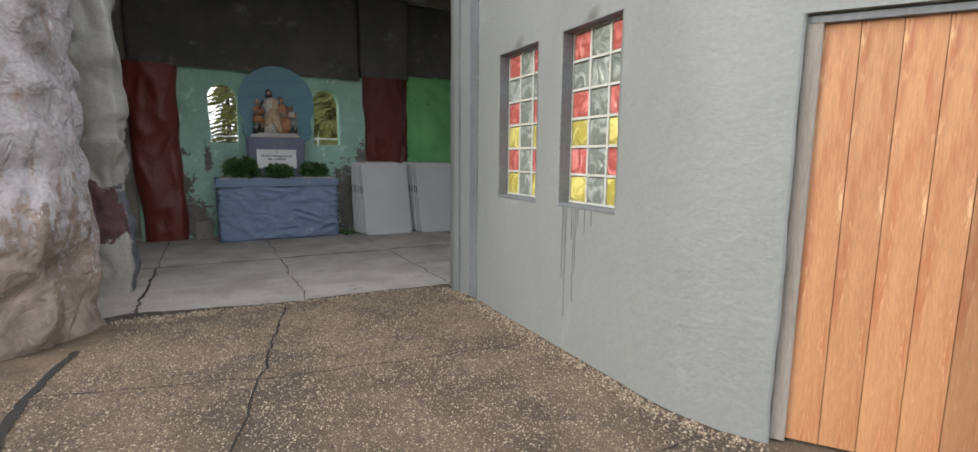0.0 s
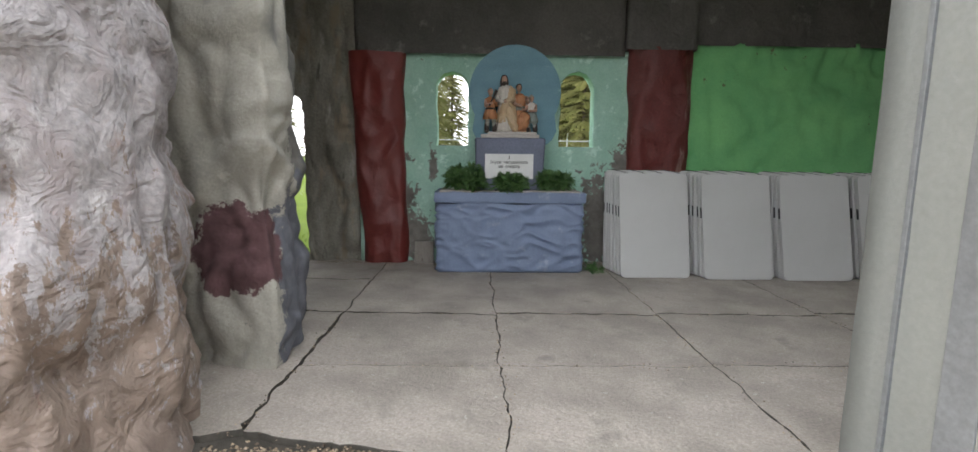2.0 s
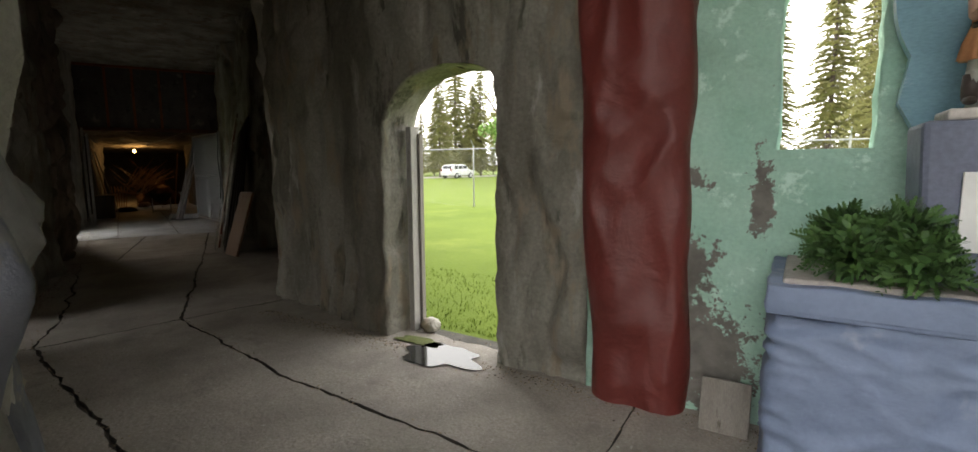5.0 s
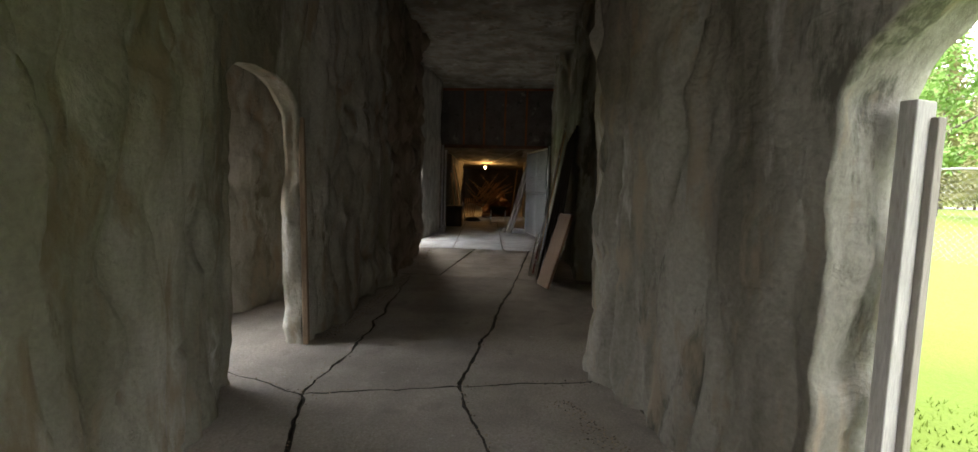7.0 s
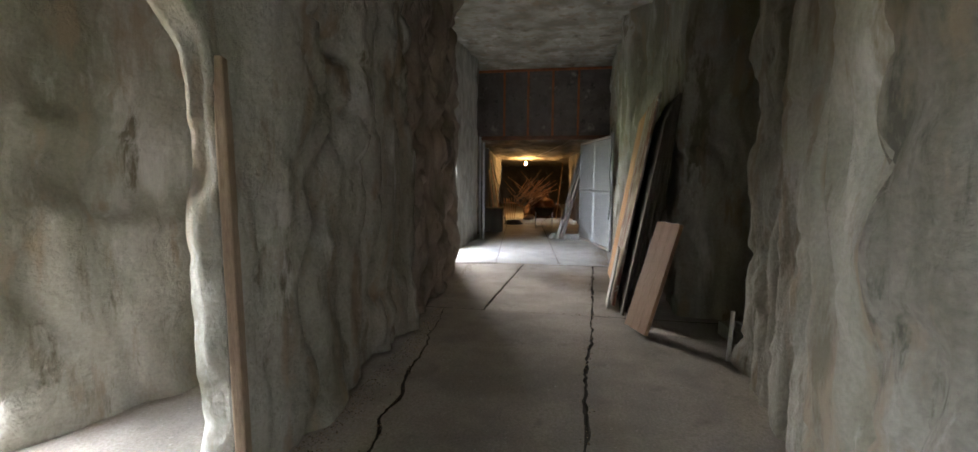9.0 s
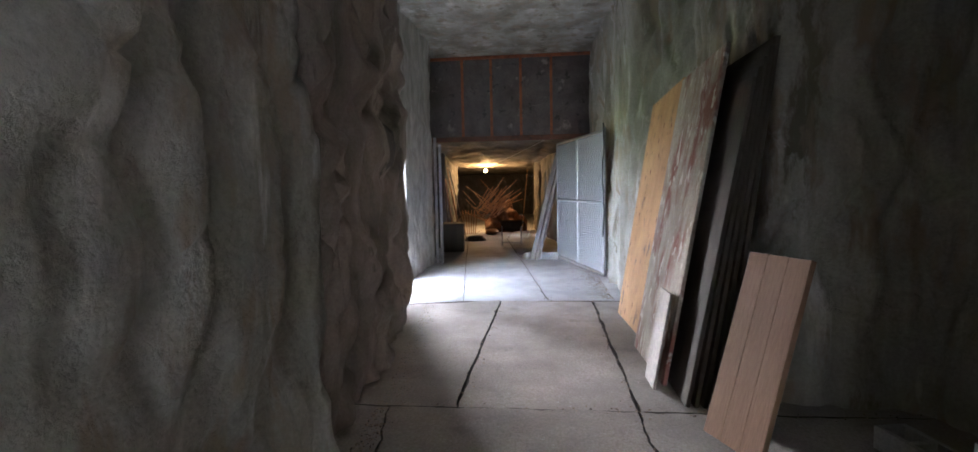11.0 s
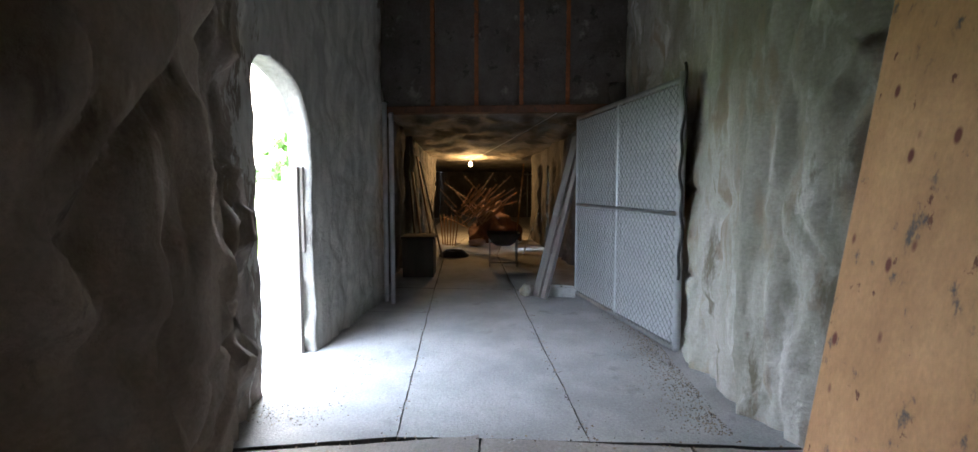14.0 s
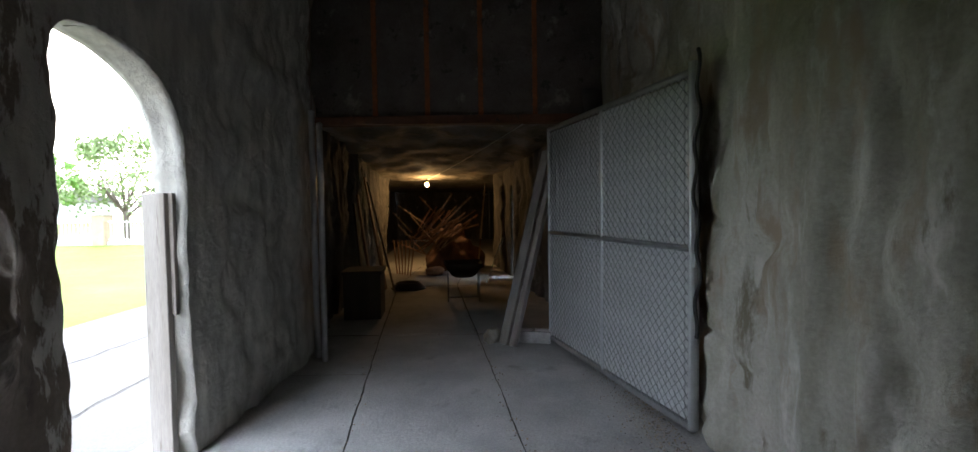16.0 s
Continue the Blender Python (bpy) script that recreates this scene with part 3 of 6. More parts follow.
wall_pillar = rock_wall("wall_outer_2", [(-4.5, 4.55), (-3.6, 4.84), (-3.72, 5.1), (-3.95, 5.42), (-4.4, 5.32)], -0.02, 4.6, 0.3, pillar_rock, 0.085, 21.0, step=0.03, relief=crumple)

# ---- tunnel past the lintel; wider far end is unseen, added so lamplight falls off ----
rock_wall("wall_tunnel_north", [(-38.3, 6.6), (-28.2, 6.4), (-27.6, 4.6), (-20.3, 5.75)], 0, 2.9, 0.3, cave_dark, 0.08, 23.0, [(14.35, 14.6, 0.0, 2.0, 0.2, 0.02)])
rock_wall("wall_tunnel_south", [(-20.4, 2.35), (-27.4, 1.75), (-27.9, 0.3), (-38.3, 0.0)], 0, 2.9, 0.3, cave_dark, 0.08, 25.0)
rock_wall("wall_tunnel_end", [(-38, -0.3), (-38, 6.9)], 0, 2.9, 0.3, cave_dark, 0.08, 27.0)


def ceiling(name, pts, z, material, thick=0.25):
    ob = flat(name, pts, z + thick, thick, material)
    return ob


ceiling("ceiling", [xy(7.6, -0.5), xy(-5.4, -0.6), (-9, 7.1), (-11.4, 7.9), (-13.5, 7.9), (-13.6, 6.8), (-20.5, 6.5), (-20.5, 2.2), (-16.0, 2.62), (-12, 3.3), (-11.2, 2.8), (-9, 1.9), (-4.3, 2.6), (-3.7, 4.1), xy(-1.0, 3.5), xy(7.6, 3.5)], TOP, cave)
tunnel_top = bmesh.new()
side_south = lambda x: 2.1 - 0.09 * (-20.4 - x) if x > -27.6 else 0.15
side_north = lambda x: 6.0 if x > -27.6 else 6.7


def tunnel_roof(u, v):
    x = -20.4 - 18.0 * u
    return Vector((x, side_south(x) + (side_north(x) - side_south(x)) * v, 2.58 - 0.3 * min(1, 2.3 * u) + 0.07 * noise.noise(Vector((u * 28, v * 12, 2))) + 0.03 * noise.noise(Vector((u * 90, v * 40, 5)))))


patch(tunnel_top, tunnel_roof, 110, 50, True)
patch(tunnel_top, lambda u, v: Vector((*tunnel_roof(u, v).xy, 2.95)), 55, 2)
# the darker concrete paints shade into a ceiling the lamp leaves too pale
tagged(part("ceiling_tunnel", tunnel_top, cave_mid, smooth=True), kind="structure")

# ---- grey building ----
GREY = [xy(7, 4.85), xy(1.78, 4.83), (-0.11, 4.80), (0.84, 2.95), (0.94, 2.75), (1.06, 2.57), (1.2, 2.42), (1.36, 2.31), (3.5, 1.30)]
grey_wall = rock_wall("wall_grey", GREY, -0.03, 5.0, 0.28, grey_paint, 0.006, 31.0,
    [(6.17, 6.77, 1.06, 2.26, 0, 0.002), (7.09, 7.69, 1.06, 2.26, 0, 0.002), (8.70, 9.67, -0.02, 2.03, 0, 0.008)], step=0.1)
flat("roof_grey", [xy(7, 4.85), xy(1.78, 4.83), (-0.11, 4.80), (0.84, 2.95), (1.47, 2.22), (3.6, 1.21), (9, 4)], 4.9, 0.1, grey_dark)


def along(pts, s):
    """The place and the heading in degrees at s metres along pts."""
    for p, q in zip(pts, pts[1:]):
        d = Vector(q) - Vector(p)
        if s <= d.length:
            return Vector(p) + d.normalized() * s, math.degrees(math.atan2(d.y, d.x))
        s -= d.length


PATTERN = ("RCR", "CCC", "RCR", "YCY", "RCR", "YCY")


def block_window(name, s0):
    p, ang = along(GREY, s0 + 0.3)
    win = new(name)
    win.matrix_world = Matrix.Translation((p.x, p.y, 1.07)) @ pose(0, 0, 0, 0, 0, ang)
    tagged(win, "glass block window with red, yellow and clear blocks", "window", kind="structure")
    fr = bmesh.new()
    for i in range(4):
        box(0.017, 0.07, 1.19, Matrix.Translation((-0.297 + 0.198 * i, 0.124, 0)), bm=fr)
    for j in range(7):
        box(0.6, 0.068, 0.017, Matrix.Translation((0, 0.125, 0.197 * j - 0.004)), bm=fr)
    part("window_frame", fr, mat("mortar", (0.62, 0.63, 0.58), (0.52, 0.54, 0.50), 9, rough=0.7), win, "pale mortar joints")
    part("reveal", box(0.010, 0.092, 1.21, Matrix.Translation((-0.299, 0.042, -0.01)), 0.003), grey_dark, win, "dark grey painted reveal")
    part("reveal", box(0.6, 0.092, 0.010, Matrix.Translation((0, 0.042, 1.185)), 0.003), grey_dark, win, "dark grey painted reveal")
    shared = {}
    for j in range(6):
        for i in range(3):
            k = PATTERN[j][i]
            if k not in shared:
                b = box(0.182, 0.08, 0.181, None, 0.016)
                ob = part("glass_block", b, {"R": block_red, "Y": block_yellow, "C": block_clear}[k], win, smooth=True)
                shared[k] = ob.data
            else:
                ob = new("glass_block", shared[k])
                ob.parent = win
            ob.location = (-0.198 + 0.198 * i, 0.13, 0.197 * (5 - j) + 0.006)
    sill = box(0.62, 0.13, 0.03, Matrix.Translation((0, 0.06, -0.032)), 0.008)
    part("window_sill", sill, grey_dark, win)


block_window("window_1", 6.17)
block_window("window_2", 7.09)
inner = flat("floor_grey_room", [xy(6.8, 5.2), xy(2.1, 5.2), (0.3, 4.7), (1.2, 2.95), (1.75, 2.45), (3.6, 1.6), (8.8, 4)], 0.0, 0.05, grey_dark)

# plank door in its recess
p, ang = along(GREY, 8.70 + 0.485)
door = new("door_1")
door.matrix_world = Matrix.Translation((p.x, p.y, 0)) @ pose(0, 0, 0, 0, 0, ang)
tagged(door, "closed orange-brown wooden plank door in grey wall", "door", kind="structure")
plank_mesh = None
for i in range(6):
    if plank_mesh is None:
        ob = part("plank", box(0.1485, 0.035, 1.985, None, 0.004), door_wood, door)
        plank_mesh = ob.data
    else:
        ob = new("plank", plank_mesh)
        ob.parent = door
    ob.location = (-0.345 + 0.151 * i, 0.085, 0.005)
part("backing", box(0.96, 0.02, 1.99, Matrix.Translation((0, 0.125, 0.0))), dark_wood, door)
part("jamb", box(0.07, 0.1, 2.0, Matrix.Translation((-0.448, 0.085, 0)), 0.006), pale_wood, door, "weathered grey jamb board")
part("lintel", box(0.97, 0.1, 0.03, Matrix.Translation((0, 0.08, 1.99))), grey_dark, door)

# dark painted band down the corner of the grey building
for s, w in ((5.42, 0.022), (5.68, 0.13)):
    p, ang = along(GREY, s)
    tagged(part("trim", box(w, 0.026, 4.4, Matrix.Translation((p.x, p.y, 0)) @ pose(0, 0, 0, 0, 0, ang), 0.003), grey_dark), kind="structure")

# drips of dark paint under the second window
bm = bmesh.new()
rnd = random.Random(3)
for at, ln, w in ((7.155, 0.52, 0.012), (7.185, 0.30, 0.007), (7.19, 0.80, 0.008), (7.26, 0.22, 0.006), (7.305, 0.46, 0.010), (7.325, 0.14, 0.016), (7.40, 0.17, 0.006), (7.47, 0.10, 0.008), (7.285, 0.66, 0.004)):
    p, ang = along(GREY, at)
    drip = box(w, 0.014, ln, None, 0.0015, 1)
    bmesh.ops.subdivide_edges(drip, edges=[e for e in drip.edges if e.calc_length() > 0.5 * ln], cuts=14)
    for v in drip.verts:
        v.co.x = v.co.x * (0.25 + 0.75 * v.co.z / ln) + 0.004 * noise.noise(Vector((at * 30, v.co.z * 9, 0)))
    bmesh.ops.transform(drip, matrix=Matrix.Translation((p.x, p.y, 1.04 - ln)) @ pose(0, 0, 0, 0, 0, ang), verts=drip.verts)
    join(bm, drip)
tagged(part("trim_drips", bm, mat("drip_grey", (0.175, 0.182, 0.177), (0.215, 0.222, 0.215), 6, rough=0.5)), kind="structure")

# a joint and broken cracks in the paving
crack_mat = mat("crack_dirt", (0.035, 0.03, 0.025), (0.02, 0.018, 0.015), 9)


def crack(pts, w, z, seed):
    bm = bmesh.new()
    P = [Vector((*p, z)) for p in pts]
    rows = []
    for p, q in zip(P, P[1:]):
        d = (q - p)
        n = max(2, int(d.length / 0.05))
        sd = Vector((d.y, -d.x, 0)).normalized()
        for k in range(n):
            c = p + d * (k / n)
            c = c + sd * (0.035 * noise.noise(c * 4 + Vector((seed, 0, 0))) + 0.015 * noise.noise(c * 15))
            h = w * (0.6 + 0.7 * abs(noise.noise(c * 7 + Vector((0, seed, 0)))))
            rows.append((bm.verts.new(c + sd * h), bm.verts.new(c - sd * h)))
    for a, b in zip(rows, rows[1:]):
        bm.faces.new((a[0], b[0], b[1], a[1]))
    bmesh.ops.recalc_face_normals(bm, faces=bm.faces)
    return tagged(part("trim_crack", bm, crack_mat), kind="structure")


crack([(-1.7, 1.2), (-2.44, 2.33), (-2.69, 2.8), (-2.95, 3.4)], 0.034, -0.004, 1)
crack([(-1.0, 0.9), (-1.25, 2.4), (-1.9, 4.5)], 0.010, -0.004, 2)
crack([(-2.6, 2.7), (-1.3, 3.0), (0.3, 3.6)], 0.006, -0.008, 3)
crack([(-1.2, 1.6), (0.2, 1.9), (1.0, 2.3)], 0.006, -0.008, 4)
crack([(-19.17, 0.2), (-20.52, 0.25), (-24, 0.4)], 0.02, -0.015, 5)
crack([(-16.5, 1.4), (-19.0, 1.3), (-22, 1.5)], 0.012, -0.015, 6)
crack([(-21.0, 1.9), (-21.6, -1.2)], 0.012, -0.015, 7)


# ---- chapel: altar and what stands on it ----
def lumpy_box(sx, sy, sz, amp, freq, seed, n=14, squash=2.0):
    """A box with hand-modelled dents, on its base centre."""
    bm = bmesh.new()
    bmesh.ops.create_cube(bm, size=1.0, matrix=Matrix.Translation((0, 0, sz / 2)) @ Matrix.Diagonal((sx, sy, sz, 1)))
    bmesh.ops.bevel(bm, geom=bm.edges[:], offset=min(sx, sy, sz) * 0.06, segments=2, affect="EDGES", profile=0.5)
    bmesh.ops.subdivide_edges(bm, edges=[e for e in bm.edges if e.calc_length() > 0.3 * min(sx, sy, sz)], cuts=n, use_grid_fill=True)
    bmesh.ops.triangulate(bm, faces=[f for f in bm.faces if len(f.verts) > 4])
    bm.normal_update()
    for v in bm.verts:
        q = Vector((v.co.x * freq + seed, v.co.y * freq, v.co.z * freq * squash))
        q += Vector((0.5 * noise.noise(q * 0.6), 0, 0.8 * noise.noise(q * 0.9 + Vector((4, 0, 0)))))
        r = 0.75 - 2.6 * abs(noise.noise(q)) + 0.25 * noise.noise(q * 2.3)
        if v.co.z > 0.02:
            v.co += v.normal * amp * r
    return bm


altar = thing("altar", chm(0.57, 0.40), "blue painted rough concrete altar against green wall", "altar")
part("body", lumpy_box(1.84, 0.70, 0.90, 0.029, 3.4, 4.0, 64, 1.75), blue_paint, altar, smooth=True)
part("mensa", lumpy_box(1.87, 0.73, 0.13, 0.012, 3.0, 8.0, 24), blue_paint, altar, smooth=True).location = (0, 0, 0.885)
part("top", box(1.76, 0.66, 0.03, Matrix.Translation((0, 0.03, 1.005)), 0.012), mat("pale_cement", (0.50, 0.46, 0.42), (0.40, 0.37, 0.34), 3), altar, "pale cement altar top")

pedestal = thing("pedestal", chm(0.57, 0.38, 1.03), "blue-grey concrete pedestal with white sign on altar", "pedestal")
ped = box(0.88, 0.36, 0.66, None, 0.025)
for v in ped.verts:
    v.co.x *= 0.95 + 0.07 * v.co.z / 0.66
part("block", ped, blue_grey, pedestal)
sign = thing("sign", chm(0.56, 0.572, 1.18), "white plaque with black lettering fixed to pedestal", "sign")
part("board", box(0.61, 0.014, 0.31, None, 0.003), sign_white, sign)
for text, z, size in (("І", 0.25, 0.05), ("Ісуса  засуджують", 0.190, 0.052), ("на  смерть", 0.138, 0.052)):
    cu = bpy.data.curves.new("lettering", "FONT")
    cu.body, cu.size, cu.align_x, cu.extrude, cu.offset = text, size, "CENTER", 0.001, 0.0012
    cu.materials.append(ink)
    ob = new("lettering", cu)
    ob.parent = sign
    ob.matrix_local = Matrix.Translation((0, -0.009, z)) @ pose(0, 0, 0, 90, 0, 0)
part("lettering", box(0.3, 0.003, 0.012, Matrix.Translation((0, -0.009, 0.05))), mat("faded_ink", (0.45, 0.45, 0.45)), sign)

# arched blue back panel
bm = bmesh.new()
outline = []
for i in range(49):
    t = -math.pi * 0.16 + (math.pi * 1.32) * i / 48
    outline.append((0.605 * math.cos(t), 0.605 * math.sin(t)))
outline += [(-0.56, -0.50), (-0.50, -0.62), (-0.40, -0.70), (0.40, -0.70), (0.50, -0.62), (0.56, -0.50)]
f = bm.faces.new([bm.verts.new((x, 0, z)) for x, z in outline])
ext = bmesh.ops.extrude_face_region(bm, geom=[f])
bmesh.ops.translate(bm, vec=(0, 0.09, 0), verts=[v for v in ext["geom"] if isinstance(v, bmesh.types.BMVert)])
bmesh.ops.recalc_face_normals(bm, faces=bm.faces)
back_panel = part("niche_panel", bm, sky_blue)
back_panel.matrix_world = chm(0.65, 0.15, 2.30)
tagged(back_panel, "arched sky-blue painted panel with faint white clouds", "panel")

# the group of painted figures: one plain mesh
cream = mat("cream_robe", (0.62, 0.47, 0.31), (0.52, 0.36, 0.2), 6, rough=0.6)
orange = mat("orange_robe", (0.52, 0.24, 0.11), (0.42, 0.18, 0.08), 6, rough=0.6)
skin = mat("painted_skin", (0.55, 0.34, 0.25), rough=0.6)
hair = mat("painted_hair", (0.05, 0.035, 0.03), rough=0.6)
teal = mat("grey_teal_cloth", (0.22, 0.27, 0.26), (0.35, 0.33, 0.28), 5, rough=0.6)
white_robe = mat("white_robe", (0.66, 0.62, 0.56), (0.55, 0.5, 0.45), 6, rough=0.6)
statue_mats = [plaster, cream, orange, skin, hair, teal, white_robe]
bm = bmesh.new()


def mark(index, count):
    bm.faces.ensure_lookup_table()
    for f in bm.faces[count:]:
        f.material_index = index


def add(fn, index):
    n0 = len(bm.faces)
    fn()
    mark(index, n0)


def draped(x, y, profile, pleats, deep, turn, index, flat=0.75, lean=0.0):
    """A cloth body: rings of the profile with hanging pleats that die out towards the top."""
    seg, top = 40, profile[-1][1]
    b2 = bmesh.new()
    rings = []
    for r, z in profile:
        fade = deep * (1 - 0.75 * z / top)
        ring = []
        for i in range(seg):
            t = i * math.tau / seg
            k = r * (1 + fade * math.cos(pleats * t + turn + 4 * z) + 0.5 * fade * math.cos((pleats * 2 - 3) * t + 2 * turn))
            ring.append(b2.verts.new((x + lean * z + k * math.cos(t), y + flat * k * math.sin(t), z)))
        rings.append(ring)
    for a, b in zip(rings, rings[1:]):
        for i in range(seg):
            b2.faces.new((a[i], a[(i + 1) % seg], b[(i + 1) % seg], b[i]))
    b2.faces.new(rings[0][::-1])
    b2.faces.new(rings[-1])
    add(lambda: join(bm, b2), index)


def limb(points, r0, r1, index):
    for k, (p, q) in enumerate(zip(points, points[1:])):
        n = len(points) - 1
        add(lambda: rod(p, q, r0 + (r1 - r0) * k / n, r0 + (r1 - r0) * (k + 1) / n, 10, bm), index)
        add(lambda: blob(*(3 * [r0 + (r1 - r0) * (k + 1) / n]), Matrix.Translation(q), 0, sub=2, bm=bm), index)


def head(x, y, z, k, hair_index, beard=False, cap=False):
    add(lambda: rod((x, y, z - 0.075 * k), (x, y, z - 0.02 * k), 0.02 * k, 0.018 * k, 10, bm), 3)
    add(lambda: blob(0.036 * k, 0.040 * k, 0.050 * k, Matrix.Translation((x, y - 0.008, z)), 0.04, sub=3, bm=bm), 3)
    add(lambda: blob(0.009 * k, 0.014 * k, 0.012 * k, Matrix.Translation((x, y - 0.047 * k, z)), 0, sub=2, bm=bm), 3)
    add(lambda: blob(0.043 * k, 0.042 * k, 0.044 * k, Matrix.Translation((x, y + 0.014, z + 0.022 * k)), 0.12, 4, sub=3, bm=bm), hair_index)
    if beard:
        add(lambda: blob(0.026 * k, 0.022 * k, 0.034 * k, Matrix.Translation((x, y - 0.026, z - 0.042 * k)), 0.15, 5, sub=2, bm=bm), hair_index)
        for sx in (-1, 1):
            add(lambda: blob(0.018 * k, 0.026 * k, 0.06 * k, Matrix.Translation((x + sx * 0.036 * k, y + 0.012, z - 0.035 * k)), 0.2, 4, sub=2, bm=bm), hair_index)
    if cap:
        add(lambda: lathe([(0.046 * k, 0), (0.043 * k, 0.02 * k), (0.02 * k, 0.044 * k), (0.004 * k, 0.05 * k)], 16, Matrix.Translation((x, y, z + 0.015 * k)), bm), hair_index)


def soldier(x, y, h, tunic, hair_index, turn):
    """A figure in a short tunic with bare arms and booted legs."""
    for dx in (-0.036, 0.042):
        limb([(x + dx * 1.3, y - 0.01, 0.075), (x + dx * 1.1, y - 0.015, 0.19 * h / 0.6), (x + dx * 0.7, y, 0.31 * h / 0.6)], 0.022, 0.031, 5)
        add(lambda: blob(0.024, 0.046, 0.018, Matrix.Translation((x + dx * 1.3, y - 0.03, 0.078)), 0.05, sub=2, bm=bm), 4)
        add(lambda: lathe([(0.026, 0), (0.03, 0.05), (0.027, 0.10)], 12, Matrix.Translation((x + dx * 1.25, y - 0.01, 0.08)), bm), 4)
    k = h / 0.6
    draped(x, y, [(0.088 * k, 0.235 * k), (0.078 * k, 0.30 * k), (0.056 * k, 0.37 * k), (0.062 * k, 0.44 * k), (0.068 * k, 0.485 * k), (0.024 * k, 0.515 * k)], 9, 0.14, turn, tunic)
    add(lambda: lathe([(0.061 * k, 0), (0.063 * k, 0.012), (0.060 * k, 0.024)], 20, Matrix.Translation((x, y, 0.355 * k)) @ Matrix.Diagonal((1, 0.78, 1, 1)), bm), 4)
    head(x, y, 0.565 * k, 0.86 * k, hair_index, cap=hair_index != 3)


add(lambda: box(0.74, 0.26, 0.045, None, 0.012, 3, bm), 0)
add(lambda: box(0.62, 0.22, 0.035, Matrix.Translation((0.03, 0.01, 0.044)), 0.012, 3, bm), 0)
# the tall figure in a white robe and a tan cloak
draped(-0.075, -0.01, [(0.115, 0.07), (0.108, 0.16), (0.094, 0.28), (0.080, 0.40), (0.078, 0.50), (0.092, 0.585), (0.078, 0.63), (0.028, 0.665)], 11, 0.12, 0.6, 6, lean=0.02)
draped(-0.045, 0.004, [(0.128, 0.20), (0.122, 0.28), (0.108, 0.38), (0.100, 0.47), (0.104, 0.55), (0.098, 0.61), (0.045, 0.655)], 8, 0.14, 2.2, 1, 0.72, 0.02)
add(lambda: blob(0.062, 0.05, 0.20, Matrix.Translation((0.01, -0.075, 0.26)) @ pose(0, 0, 0, 0, -24, 0), 0.28, 4.5, 4, 2.0, bm), 1)
add(lambda: blob(0.05, 0.045, 0.15, Matrix.Translation((-0.085, -0.085, 0.34)) @ pose(0, 0, 0, 0, 18, 0), 0.25, 5, 4, 6.0, bm), 1)
add(lambda: blob(0.045, 0.04, 0.12, Matrix.Translation((-0.095, -0.055, 0.53)) @ pose(0, 0, 0, 0, 10, 0), 0.2, 5, 3, 3.0, bm), 6)
limb([(-0.155, -0.01, 0.585), (-0.165, -0.045, 0.47), (-0.075, -0.11, 0.445)], 0.034, 0.02, 6)
limb([(0.01, -0.01, 0.585), (0.035, -0.045, 0.47), (-0.06, -0.115, 0.455)], 0.034, 0.02, 1)
add(lambda: blob(0.024, 0.02, 0.018, Matrix.Translation((-0.065, -0.122, 0.447)), 0.1, sub=2, bm=bm), 3)
head(-0.078, -0.02, 0.725, 1.0, 4, beard=True)
# the man with a rod, in a short orange tunic
soldier(-0.25, -0.02, 0.60, 2, 3, 0.4)
limb([(-0.305, -0.02, 0.475), (-0.31, -0.06, 0.40), (-0.24, -0.10, 0.43)], 0.024, 0.016, 3)
limb([(-0.195, -0.02, 0.475), (-0.175, -0.06, 0.40), (-0.215, -0.095, 0.46)], 0.024, 0.016, 2)
add(lambda: rod((-0.265, -0.10, 0.40), (-0.175, -0.08, 0.59), 0.009, 0.019, 8, bm), 4)
# the kneeling man in a long orange robe with a green sash
draped(0.125, 0.03, [(0.125, 0.07), (0.120, 0.16), (0.098, 0.27), (0.075, 0.36), (0.078, 0.44), (0.084, 0.52), (0.03, 0.565)], 9, 0.15, 1.4, 2)
add(lambda: blob(0.085, 0.06, 0.13, Matrix.Translation((0.155, -0.055, 0.20)) @ pose(0, 0, 0, 0, 28, 0), 0.25, 4, 4, 5.0, bm), 2)
draped(0.122, 0.026, [(0.082, 0.35), (0.088, 0.375), (0.084, 0.40)], 7, 0.05, 0, 5)
limb([(0.05, 0.02, 0.52), (0.045, -0.04, 0.43), (0.13, -0.09, 0.40)], 0.028, 0.018, 3)
limb([(0.195, 0.02, 0.52), (0.225, -0.03, 0.45), (0.215, -0.08, 0.50)], 0.028, 0.018, 3)
head(0.112, 0.01, 0.628, 0.92, 4)
# the boy in a pale shirt and a green kilt
soldier(0.272, -0.01, 0.53, 6, 5, 1.2)
draped(0.272, -0.01, [(0.083, 0.20), (0.078, 0.25), (0.058, 0.325)], 9, 0.16, 0.8, 5)
limb([(0.222, -0.01, 0.42), (0.20, -0.05, 0.35), (0.16, -0.09, 0.365)], 0.021, 0.014, 3)
limb([(0.322, -0.01, 0.42), (0.325, -0.05, 0.345), (0.24, -0.085, 0.34)], 0.021, 0.014, 3)
statue = part("statue", bm, statue_mats, smooth=True)
statue.matrix_world = chm(0.57, 0.40, 1.69)
tagged(statue, "painted plaster group of four robed figures", "statue")


